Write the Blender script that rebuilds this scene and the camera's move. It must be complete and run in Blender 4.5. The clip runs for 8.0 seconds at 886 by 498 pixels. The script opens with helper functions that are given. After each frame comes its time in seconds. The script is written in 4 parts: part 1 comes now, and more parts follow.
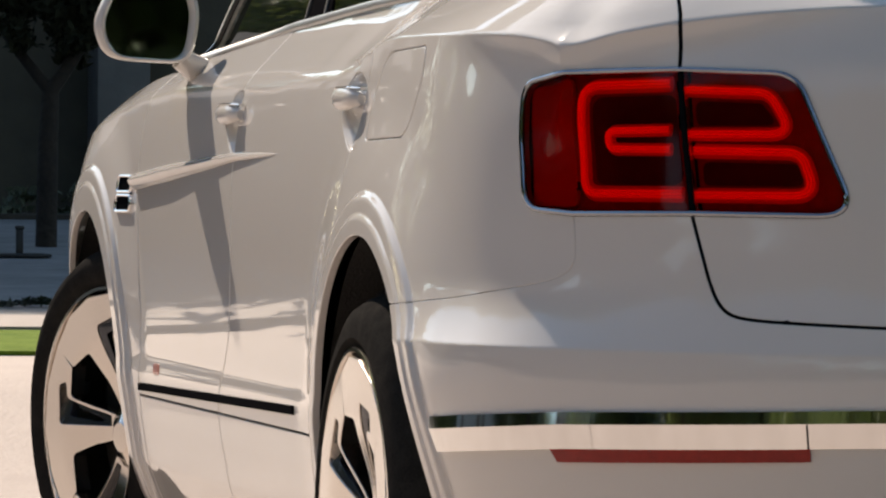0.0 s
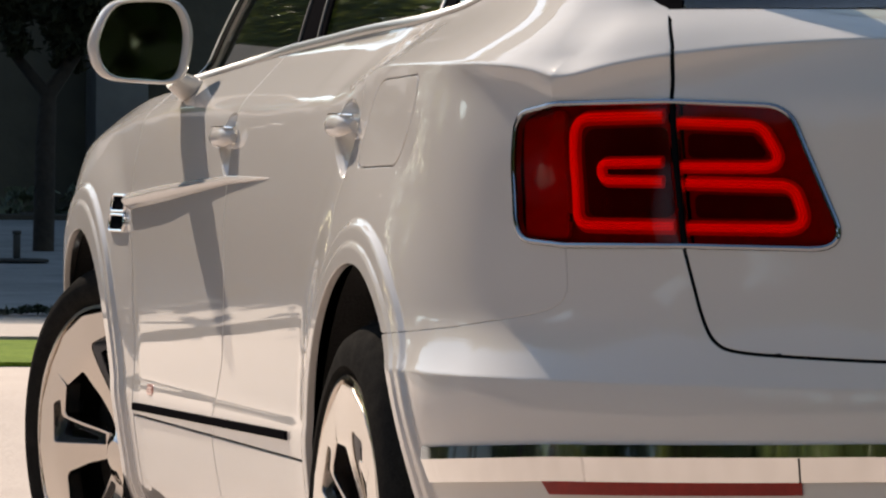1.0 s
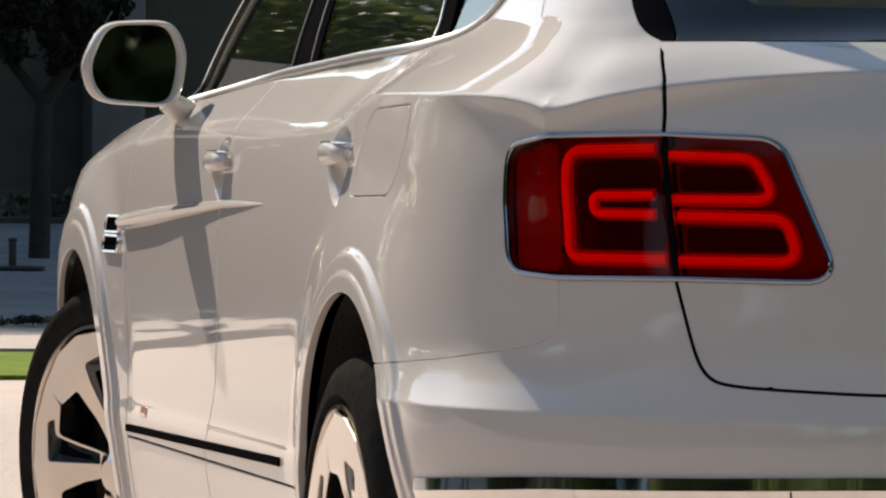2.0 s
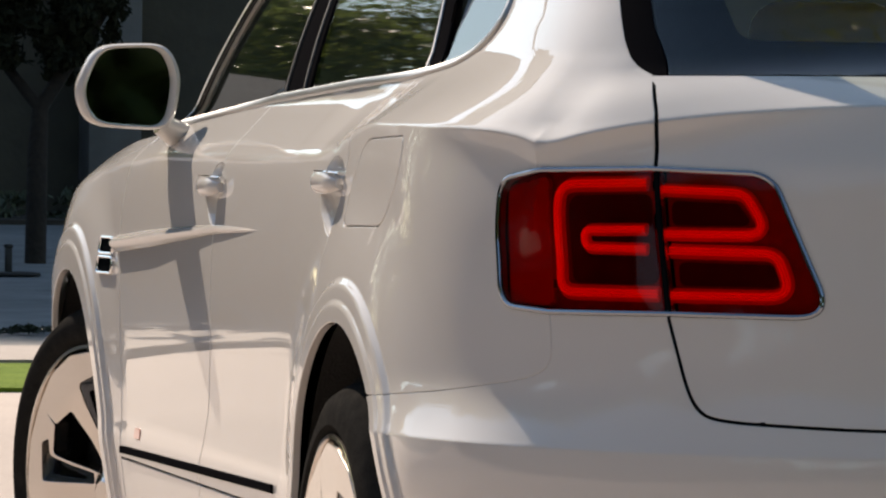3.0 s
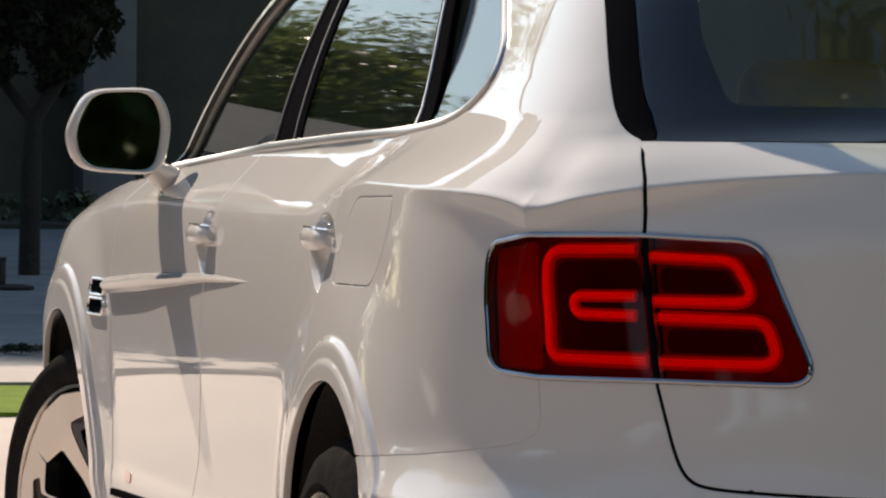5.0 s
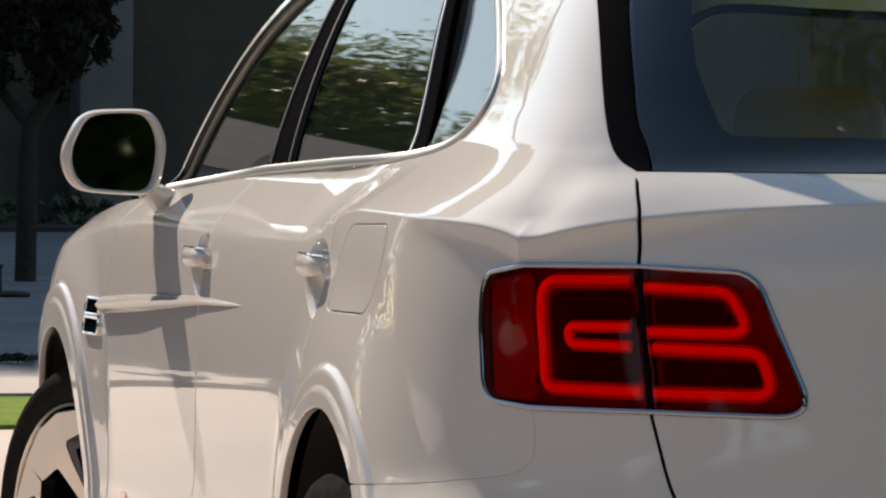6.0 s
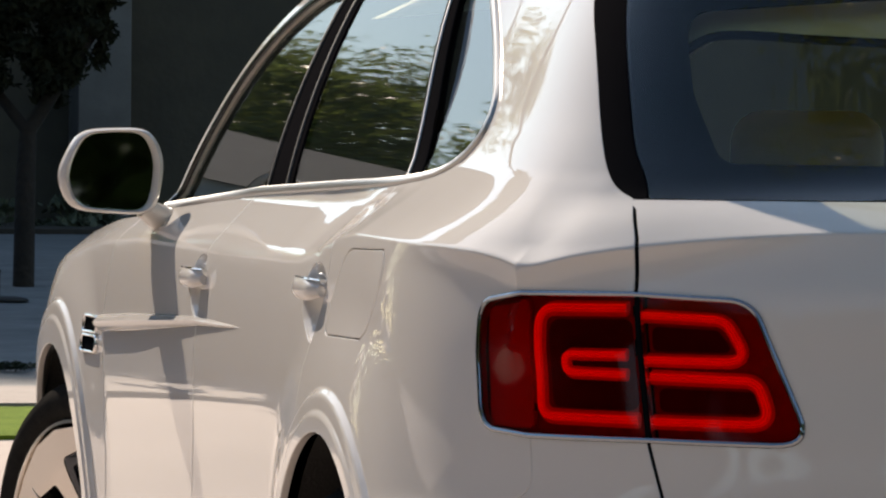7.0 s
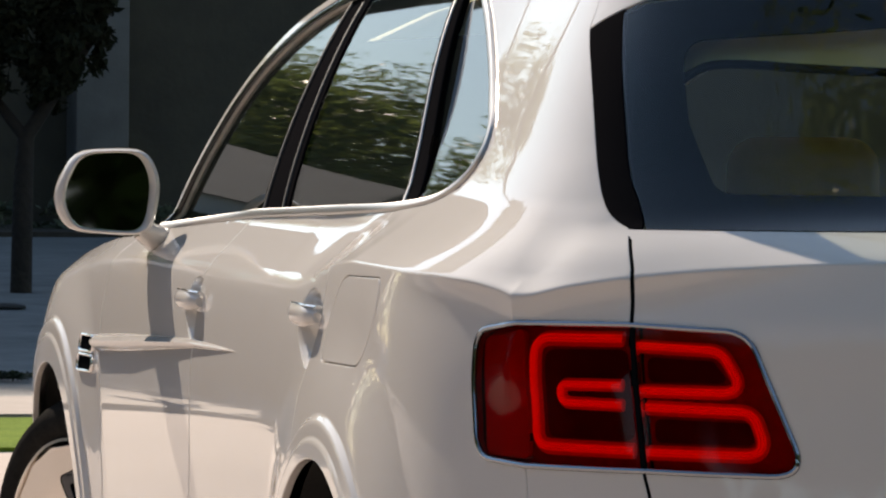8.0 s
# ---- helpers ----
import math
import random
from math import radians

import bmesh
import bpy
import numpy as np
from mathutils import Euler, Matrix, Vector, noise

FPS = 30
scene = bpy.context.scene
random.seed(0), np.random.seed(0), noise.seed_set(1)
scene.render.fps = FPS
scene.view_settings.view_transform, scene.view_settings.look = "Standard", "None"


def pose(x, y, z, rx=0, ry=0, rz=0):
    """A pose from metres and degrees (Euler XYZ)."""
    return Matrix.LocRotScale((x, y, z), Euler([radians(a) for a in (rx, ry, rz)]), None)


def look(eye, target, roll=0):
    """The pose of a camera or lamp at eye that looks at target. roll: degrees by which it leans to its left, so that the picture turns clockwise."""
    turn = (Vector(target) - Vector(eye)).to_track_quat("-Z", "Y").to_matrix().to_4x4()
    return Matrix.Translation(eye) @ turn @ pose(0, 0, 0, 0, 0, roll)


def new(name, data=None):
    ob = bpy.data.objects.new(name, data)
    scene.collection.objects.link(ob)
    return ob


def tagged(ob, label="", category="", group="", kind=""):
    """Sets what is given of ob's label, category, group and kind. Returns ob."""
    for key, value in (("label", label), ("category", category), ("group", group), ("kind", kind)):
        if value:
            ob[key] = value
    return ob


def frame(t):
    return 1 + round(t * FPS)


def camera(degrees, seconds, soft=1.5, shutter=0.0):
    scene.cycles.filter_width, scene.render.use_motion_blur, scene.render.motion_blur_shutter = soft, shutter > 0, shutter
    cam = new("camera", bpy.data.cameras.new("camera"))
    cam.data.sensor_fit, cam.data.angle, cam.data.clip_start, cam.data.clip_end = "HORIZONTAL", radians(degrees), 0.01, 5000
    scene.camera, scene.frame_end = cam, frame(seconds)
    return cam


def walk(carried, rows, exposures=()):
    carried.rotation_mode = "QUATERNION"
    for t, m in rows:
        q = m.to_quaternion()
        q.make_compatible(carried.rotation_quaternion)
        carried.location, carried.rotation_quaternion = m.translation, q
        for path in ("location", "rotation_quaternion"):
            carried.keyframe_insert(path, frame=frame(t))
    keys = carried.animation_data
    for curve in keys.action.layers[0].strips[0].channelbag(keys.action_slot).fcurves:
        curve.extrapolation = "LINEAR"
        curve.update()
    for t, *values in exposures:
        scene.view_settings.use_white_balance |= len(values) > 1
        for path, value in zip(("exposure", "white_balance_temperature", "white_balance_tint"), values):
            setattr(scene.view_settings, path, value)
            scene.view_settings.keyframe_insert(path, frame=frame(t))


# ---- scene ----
from mathutils import geometry

cam = camera(8.372, 8.0, 2.2)
# seconds, x, y, z, degrees up, lean, turn
ROWS = [
    (0.0, -2.6608, -9.1529, 0.9062, -0.544, 0.505, -11.151),
    (0.5, -2.6538, -9.1506, 0.9347, -0.589, 0.505, -11.150),
    (1.0, -2.6473, -9.1455, 0.9661, -0.651, 0.505, -11.146),
    (1.5, -2.6424, -9.1436, 0.9924, -0.683, 0.505, -11.152),
    (3.0, -2.6314, -9.1471, 1.0841, -0.824, 0.505, -11.182),
    (3.5, -2.6264, -9.1441, 1.1129, -0.872, 0.505, -11.179),
    (4.0, -2.6235, -9.1458, 1.1437, -0.916, 0.505, -11.180),
    (4.5, -2.6221, -9.1462, 1.1728, -0.958, 0.505, -11.196),
    (6.0, -2.6175, -9.1462, 1.2545, -1.074, 0.505, -11.242),
    (6.5, -2.6152, -9.1455, 1.2771, -1.095, 0.505, -11.246),
    (7.0, -2.6150, -9.1423, 1.3035, -1.145, 0.505, -11.254),
    (7.5, -2.6133, -9.1436, 1.3282, -1.178, 0.505, -11.253),
    (8.0, -2.6103, -9.1398, 1.3554, -1.214, 0.505, -11.266),
]
walk(cam, [(t, pose(x, y, z, 90 + up, 0, turn) @ pose(0, 0, 0, 0, 0, lean)) for t, x, y, z, up, lean, turn in ROWS], [(0.0, 1.19, 7050, 5.6), (8.0, 1.19, 7050, 5.6)])

# ---------------------------------------------------------------- light
world = bpy.data.worlds.new("sky")
scene.world = world
world.use_nodes = True
wn = world.node_tree.nodes
sky = wn.new("ShaderNodeTexSky")
sky.sky_type, sky.sun_disc = "NISHITA", False
SUN = Vector((-0.29, 1.40, 1.06)).normalized()          # the way to the sun
sky.dust_density, sky.ozone_density, sky.air_density = 0.3, 1.0, 1.0
sky.sun_elevation = math.asin(SUN.z)
sky.sun_rotation = math.atan2(SUN.x, SUN.y)
world.node_tree.links.new(sky.outputs[0], wn["Background"].inputs[0])
wn["Background"].inputs[1].default_value = 0.080
sun = new("sun", bpy.data.lights.new("sun", "SUN"))
sun.data.energy, sun.data.angle, sun.data.color = 4.1, radians(0.55), (1.0, 0.85, 0.765)
sun.matrix_world = look((0, 0, 30), Vector((0, 0, 30)) - SUN)


# ---------------------------------------------------------------- materials
def material(name, color=(0.5, 0.5, 0.5), rough=0.5, metal=0.0, **more):
    m = bpy.data.materials.new(name)
    m.use_nodes = True
    b = m.node_tree.nodes["Principled BSDF"]
    b.inputs["Base Color"].default_value = (*color, 1)
    b.inputs["Roughness"].default_value, b.inputs["Metallic"].default_value = rough, metal
    for key, value in more.items():
        b.inputs[key.replace("_", " ")].default_value = value
    return m


def varied(m, scale, low, high, bump=0.0, bump_scale=None, detail=6.0, rough=None, coords="Object"):
    """Two scales of noise mixed into the base colour, with fine relief."""
    t, b = m.node_tree, m.node_tree.nodes["Principled BSDF"]
    tc = t.nodes.new("ShaderNodeTexCoord")
    mixes = []
    for k, s in enumerate((scale, scale * 9.0)):
        n = t.nodes.new("ShaderNodeTexNoise")
        n.inputs["Scale"].default_value, n.inputs["Detail"].default_value = s, detail
        t.links.new(tc.outputs[coords], n.inputs["Vector"])
        mixes.append(n)
    add = t.nodes.new("ShaderNodeMath")
    add.operation = "MULTIPLY_ADD"
    add.inputs[1].default_value = 0.5
    t.links.new(mixes[0].outputs[0], add.inputs[0])
    half = t.nodes.new("ShaderNodeMath")
    half.operation = "MULTIPLY"
    half.inputs[1].default_value = 0.5
    t.links.new(mixes[1].outputs[0], half.inputs[0])
    t.links.new(half.outputs[0], add.inputs[2])
    ramp = t.nodes.new("ShaderNodeValToRGB")
    ramp.color_ramp.elements[0].position, ramp.color_ramp.elements[1].position = 0.32, 0.68
    ramp.color_ramp.elements[0].color, ramp.color_ramp.elements[1].color = (*low, 1), (*high, 1)
    t.links.new(add.outputs[0], ramp.inputs[0])
    t.links.new(ramp.outputs[0], b.inputs["Base Color"])
    if rough:
        mr = t.nodes.new("ShaderNodeMapRange")
        mr.inputs[3].default_value, mr.inputs[4].default_value = rough
        t.links.new(mixes[1].outputs[0], mr.inputs[0])
        t.links.new(mr.outputs[0], b.inputs["Roughness"])
    if bump:
        n = t.nodes.new("ShaderNodeTexNoise")
        n.inputs["Scale"].default_value, n.inputs["Detail"].default_value = bump_scale or scale * 20, 5
        t.links.new(tc.outputs[coords], n.inputs["Vector"])
        bp = t.nodes.new("ShaderNodeBump")
        bp.inputs["Strength"].default_value, bp.inputs["Distance"].default_value = bump, 0.02
        t.links.new(n.outputs[0], bp.inputs["Height"])
        t.links.new(bp.outputs[0], b.inputs["Normal"])
    return m


paint = material("pearl_white_paint", (0.565, 0.55, 0.53), 0.5, 0.0, Coat_Weight=1.0, Coat_Roughness=0.02, Coat_IOR=1.5, Specular_IOR_Level=0.0)
chrome = material("polished_chrome", (0.82, 0.83, 0.84), 0.06, 1.0)
satin = material("satin_bright_metal", (0.42, 0.42, 0.415), 0.40, 1.0)
gloss_black = material("gloss_black_trim", (0.006, 0.006, 0.006), 0.08, 0.0, Specular_IOR_Level=0.22)
rubber = varied(material("black_rubber_seal", rough=0.6), 40, (0.010, 0.010, 0.010), (0.018, 0.018, 0.018))
tyre_mat = varied(material("tyre_rubber", rough=0.9, Specular_IOR_Level=0.0), 30, (0.014, 0.014, 0.014), (0.030, 0.029, 0.027), 0.1, 300)
dark_liner = varied(material("black_arch_liner", rough=0.9), 20, (0.003, 0.003, 0.003), (0.008, 0.0075, 0.007), 0.3, 200)
alloy = material("polished_alloy", (0.70, 0.66, 0.61), 0.15, 1.0)
alloy_grey = material("dark_grey_painted_alloy", (0.045, 0.052, 0.065), 0.22, 0.6, Coat_Weight=0.8)
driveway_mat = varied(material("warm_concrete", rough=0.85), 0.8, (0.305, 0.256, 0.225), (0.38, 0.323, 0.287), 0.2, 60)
path_mat = varied(material("grey_concrete_path", rough=0.85), 0.9, (0.20, 0.175, 0.158), (0.27, 0.24, 0.215), 0.2, 60)
asphalt_mat = varied(material("dark_asphalt", rough=0.9), 0.5, (0.045, 0.047, 0.05), (0.085, 0.087, 0.09), 0.4, 60)
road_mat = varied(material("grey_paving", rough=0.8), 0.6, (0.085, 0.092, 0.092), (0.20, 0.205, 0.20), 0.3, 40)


def thin_glass(name, tint, gloss_rough=0.0, ior=1.5):
    """A thin tinted pane: what lies behind it, coloured, under a clear reflection."""
    m = bpy.data.materials.new(name)
    m.use_nodes = True
    t = m.node_tree
    t.nodes.remove(t.nodes["Principled BSDF"])
    clear, gloss, mix, fr = (t.nodes.new(k) for k in ("ShaderNodeBsdfTransparent", "ShaderNodeBsdfGlossy", "ShaderNodeMixShader", "ShaderNodeFresnel"))
    clear.inputs[0].default_value, gloss.inputs["Roughness"].default_value, fr.inputs[0].default_value = (*tint, 1), gloss_rough, ior
    t.links.new(fr.outputs[0], mix.inputs[0])
    t.links.new(clear.outputs[0], mix.inputs[1])
    t.links.new(gloss.outputs[0], mix.inputs[2])
    t.links.new(mix.outputs[0], t.nodes["Material Output"].inputs[0])
    return m


def leafy(m, through_color, share=0.45):
    """Thin leaves: part of the light that falls on one side leaves on the other."""
    t = m.node_tree
    back, mix = t.nodes.new("ShaderNodeBsdfTranslucent"), t.nodes.new("ShaderNodeMixShader")
    back.inputs[0].default_value, mix.inputs[0].default_value = (*through_color, 1), share
    t.links.new(t.nodes["Principled BSDF"].outputs[0], mix.inputs[1])
    t.links.new(back.outputs[0], mix.inputs[2])
    t.links.new(mix.outputs[0], t.nodes["Material Output"].inputs[0])
    return m


def glowing(name, color, strength):
    m = material(name, color, 0.3)
    b = m.node_tree.nodes["Principled BSDF"]
    b.inputs["Emission Color"].default_value, b.inputs["Emission Strength"].default_value = (*color, 1), strength
    return m


screen_glass = thin_glass("rear_screen_glass", (0.93, 0.96, 0.74), 0.0, 1.64)
clear_glass = thin_glass("windscreen_glass", (0.80, 0.82, 0.80), 0.0, 1.5)
tinted = thin_glass("tinted_window_glass", (0.66, 0.68, 0.63), 0.015, 1.6)
lens_red = thin_glass("red_lamp_lens", (0.78, 0.04, 0.035), 0.06, 1.30)
lamp_deep = varied(material("dark_red_lamp_body", rough=0.35), 60, (0.20, 0.010, 0.010), (0.36, 0.020, 0.018))
lamp_side = material("red_lamp_reflector", (0.50, 0.035, 0.03), 0.35)
guide_glow = glowing("dim_red_light_guide", (0.75, 0.02, 0.02), 0.035)
light_guide = glowing("lit_red_light_guide", (1.0, 0.028, 0.030), 0.105)
lamp_dark = material("dark_lamp_cavity", (0.035, 0.006, 0.006), 0.4)
reflector_mat = varied(material("red_reflector", rough=0.22, Specular_IOR_Level=0.3), 40, (0.19, 0.008, 0.006), (0.30, 0.014, 0.010))
mirror_glass = material("mirror_glass", (0.42, 0.46, 0.43), 0.02, 1.0)
lamp_chrome = material("smoked_chrome", (0.27, 0.29, 0.32), 0.10, 1.0)
print_black = material("black_printed_border", (0.004, 0.005, 0.006), 0.6, 0.0, Specular_IOR_Level=0.0)
pillar_black = material("black_pillar_cover", (0.007, 0.007, 0.008), 0.35, 0.0, Specular_IOR_Level=0.0)
leather = varied(material("cream_leather", rough=0.5), 8, (0.40, 0.39, 0.25), (0.50, 0.48, 0.32), 0.1, 200)
headliner_mat = varied(material("beige_headliner", rough=0.9), 10, (0.70, 0.64, 0.47), (0.80, 0.74, 0.56), 0.1, 300)
carpet_mat = varied(material("cream_carpet", rough=0.95), 20, (0.16, 0.15, 0.115), (0.22, 0.21, 0.16), 0.3, 300)
cabin_dark = varied(material("dark_cabin_trim", rough=0.7), 10, (0.012, 0.013, 0.012), (0.03, 0.032, 0.028))
grass_mat = varied(material("lawn_grass", rough=0.9, Specular_IOR_Level=0.05), 6, (0.07, 0.125, 0.010), (0.145, 0.21, 0.025), 0.6, 80)
soil_mat = varied(material("dark_soil", rough=0.95), 3, (0.02, 0.017, 0.012), (0.05, 0.04, 0.03), 0.5, 40)
bark_mat = varied(material("grey_brown_bark", rough=0.95), 4, (0.05, 0.035, 0.025), (0.14, 0.11, 0.08), 0.8, 30)
# darkened copies of leaf and bark: the shade is put into the colour
shade_leaf = varied(material("shaded_shrub_leaf", rough=0.6), 3, (0.006, 0.010, 0.005), (0.022, 0.034, 0.012))
shade_bark = varied(material("shaded_bark", rough=0.95), 6, (0.012, 0.009, 0.007), (0.03, 0.022, 0.015), 0.6, 30)
shade_crown = varied(material("shaded_crown_leaf", rough=0.8, Specular_IOR_Level=0.1), 3, (0.012, 0.013, 0.007), (0.024, 0.026, 0.014))
cover_leaf = varied(material("grey_green_ground_cover", rough=0.6), 5, (0.02, 0.03, 0.017), (0.11, 0.125, 0.075))
leaf_mat = leafy(varied(material("broad_leaf", rough=0.45), 3, (0.03, 0.055, 0.014), (0.10, 0.14, 0.035)), (0.15, 0.19, 0.05))
palm_mat = leafy(varied(material("palm_leaf", rough=0.4), 3, (0.04, 0.08, 0.015), (0.12, 0.18, 0.04)), (0.14, 0.20, 0.05))
badge_mat = material("red_and_bright_badge", (0.55, 0.22, 0.17), 0.3, 0.0, Coat_Weight=1.0)
render_mat = varied(material("pale_render", rough=0.9), 1.5, (0.30, 0.32, 0.34), (0.37, 0.39, 0.41), 0.1, 80)
wall_mat = varied(material("black_clad_wall", rough=0.7), 0.5, (0.026, 0.021, 0.012), (0.056, 0.046, 0.027), 0.2, 20)
column_mat = varied(material("grey_plaster_column", rough=0.8), 1.0, (0.105, 0.10, 0.095), (0.15, 0.145, 0.14), 0.1, 60)


# ---------------------------------------------------------------- shape of the car
def curve_through(knots, soft=0.03, soft_top=None, split=1.09):
    """A smooth curve through (place, value) knots, rounded over a length; past split the rounding may be tighter."""
    xs, ys = [k[0] for k in knots], [k[1] for k in knots]
    g = np.arange(xs[0] - 0.3, xs[-1] + 0.3, 0.001)
    v = np.interp(g, xs, ys)
    v[g < xs[0]] = ys[0] + (g[g < xs[0]] - xs[0]) * (ys[1] - ys[0]) / (xs[1] - xs[0])
    v[g > xs[-1]] = ys[-1] + (g[g > xs[-1]] - xs[-1]) * (ys[-1] - ys[-2]) / (xs[-1] - xs[-2])

    def blurred(width):
        k = np.arange(-0.25, 0.2505, 0.001)
        k = np.exp(-0.5 * (k / width) ** 2)
        return np.convolve(np.pad(v, 250, "edge"), k / k.sum(), "valid")
    out = blurred(soft)
    if soft_top:
        out = out + (blurred(soft_top) - out) * np.clip((g - split) / 0.05 + 0.5, 0, 1)
    return lambda x: np.interp(x, g, out)


def ease(a, b, x):
    u = np.clip((np.asarray(x, float) - a) / (b - a), 0, 1)
    return u * u * (3 - 2 * u)


REAR_TURN = -0.20        # where the flank begins to turn round the tail
AXLE_F, AXLE_R = 2.995, -0.075
HUB = {AXLE_F: 0.426, AXLE_R: 0.378}        # the drive climbs a little


def folded(a, b, crisp, sign=1):
    """The smaller of two curves (the larger with sign -1), with a crisp fold where they meet."""
    def value(x):
        p, q = sign * a(x), sign * b(x)
        h = np.clip(0.5 + 0.5 * (q - p) / crisp, 0, 1)
        return sign * (q + (p - q) * h - crisp * h * (1 - h))
    return value


door_lower = curve_through([(0.20, 0.84), (0.30, 0.925), (0.38, 0.958), (0.46, 0.9705), (0.53, 0.9770), (0.560, 0.9775), (0.574, 0.9743), (0.62, 0.9741), (0.69, 0.9742), (0.73, 0.9749), (0.78, 0.9765), (0.83, 0.9775), (0.88, 0.9780), (0.93, 0.9765), (0.99, 0.9730), (1.05, 0.9675), (1.093, 0.960), (1.72, 0.80)], 0.010, 0.035, 0.66)
door_shoulder = curve_through([(0.20, 1.79), (1.093, 0.9595), (1.18, 0.879), (1.72, 0.377)], 0.03)
door_glass = curve_through([(0.20, 1.04), (1.10, 0.898), (1.18, 0.880), (1.235, 0.865), (1.31, 0.839), (1.40, 0.802), (1.50, 0.752), (1.60, 0.690), (1.68, 0.62), (1.72, 0.56)], 0.05)
door_width = folded(door_lower, folded(door_shoulder, door_glass, 0.006, -1), 0.012)
haunch_lower = curve_through([(0.20, 0.84), (0.30, 0.922), (0.40, 0.960), (0.50, 0.9750), (0.60, 0.9800), (0.70, 0.9810), (0.80, 0.9795), (0.88, 0.9765), (0.95, 0.9725), (1.01, 0.9680), (1.07, 0.9610), (1.122, 0.9515), (1.72, 0.82)], 0.035)
haunch_upper = curve_through([(0.20, 2.20), (1.122, 0.9525), (1.155, 0.906), (1.19, 0.860), (1.225, 0.823), (1.26, 0.799), (1.31, 0.775), (1.40, 0.7375), (1.50, 0.692), (1.60, 0.640), (1.68, 0.60), (1.72, 0.57)], 0.022, 0.05, 1.27)
haunch_width = folded(haunch_lower, haunch_upper, 0.004)
tail_lower = curve_through([(0.20, 1.20), (0.45, 1.29), (0.56, 1.322), (0.66, 1.33), (0.735, 1.325), (0.88, 1.310), (1.00, 1.290), (1.05, 1.269), (1.09, 1.242), (1.120, 1.217), (1.72, 0.72)], 0.014)
tail_upper = curve_through([(0.20, 3.30), (1.120, 1.217), (1.145, 1.160), (1.20, 1.045), (1.24, 1.008), (1.30, 0.96), (1.45, 0.84), (1.60, 0.70), (1.72, 0.55)], 0.014, 0.05, 1.24)
tail_reach = folded(tail_lower, tail_upper, 0.003)
tail_square = curve_through([(0.20, 3.0), (0.70, 2.85), (0.80, 2.7), (1.11, 2.7), (1.21, 4.6), (1.72, 5.0)], 0.03)
shoulder_top = curve_through([(0.0, 1.23), (2.1, 1.15), (2.6, 1.135), (3.0, 1.10), (3.3, 1.06), (3.6, 0.98), (3.9, 0.80)], 0.1)


crease_height = curve_through([(-1.9, 1.185), (-1.5, 1.176), (-1.338, 1.170), (-1.249, 1.166), (-1.13, 1.155), (-1.025, 1.142), (-0.928, 1.1265), (-0.900, 1.1195), (-0.862, 1.111), (-0.845, 1.114), (-0.81, 1.1215), (-0.744, 1.129), (-0.63, 1.1345), (-0.45, 1.1365), (-0.30, 1.139), (-0.10, 1.141), (0.02, 1.135), (0.12, 1.122), (0.24, 1.103), (0.36, 1.096), (0.60, 1.093), (4.0, 1.093)], 0.018)


def flare(y, z):
    """The raised band round the wheel openings, with a fine step near its edge."""
    out = np.zeros(np.broadcast(y, z).shape)
    for a in (AXLE_F, AXLE_R):
        r = np.hypot(y - a, z - HUB[a])
        out = out + 0.018 * (1 - ease(0.49, 0.70, r)) * (0.2 + 0.8 * ease(0.42, 0.75, z)) + 0.008 * (1 - ease(0.516, 0.530, r)) + 0.004 * (1 - ease(0.486, 0.494, r))
    return out


def body(s, z):
    """The left half's outer skin. s runs back along the flank (where it is y) and then round the tail; z is the height."""
    s, z = np.asarray(s, float), np.asarray(z, float)
    squeeze = np.where(s > 2.1, (shoulder_top(s) - 0.80) / (shoulder_top(2.1) - 0.80), 1.0)
    zz = np.where(z > 0.80, 0.80 + (z - 0.80) / squeeze, z)
    rise = ease(0.97, 1.09, zz) * (1 - ease(1.15, 1.30, zz))
    zd = zz - (crease_height(s) - 1.093) * rise
    zr = z - (crease_height(s) - 1.122) * rise
    k = ease(0.60, -0.14, s)
    w = door_width(zd) * (1 - k) + haunch_width(zr) * k
    y = np.maximum(s, REAR_TURN)
    w = w + flare(s, z) * (1 - ease(0.95, 1.15, z))
    nose = np.clip((s - 3.0) / 0.95, 0, 0.985)
    w = w * (1 - nose ** 3.2) ** (1 / 2.4)
    th = np.clip((REAR_TURN - s) / 0.98, 0, math.pi / 2)
    b, n = tail_reach(zr) + REAR_TURN, tail_square(zr)
    c, q = np.maximum(np.cos(th), 1e-9), np.maximum(np.sin(th), 1e-9)
    r = ((c / w) ** n + (q / b) ** n) ** (-1 / n)
    # bumper ledge, strongest at the corner, and the upright edge over the lamp
    g, ramp = np.exp(-((s + 0.70) / 0.21) ** 2), 1 - (1 - np.clip((z - 0.69) / 0.09, 0, 1)) ** 2
    ledge = (0.013 + 0.019 * g) * (1 - ramp) * ease(0.40, 0.66, z)
    r = r + ledge * ease(-0.15, -0.60, s)
    r = r + 0.016 * np.exp(-np.abs(s + 0.846) / 0.052) * ease(0.93, 1.03, z) * (1 - ease(1.095, 1.145, z))
    return np.stack([np.where(th > 0, -r * c, -w), np.where(th > 0, REAR_TURN - r * q, y), z + 0 * y], -1)


def skin_normal(F, s, z, e=1.5e-3):
    es, ez = e if isinstance(e, tuple) else (e, e)
    n = np.cross(F(s, z + ez) - F(s, z - ez), F(s + es, z) - F(s - es, z))
    n = n / np.maximum(np.linalg.norm(n, axis=-1, keepdims=True), 1e-12)
    return n


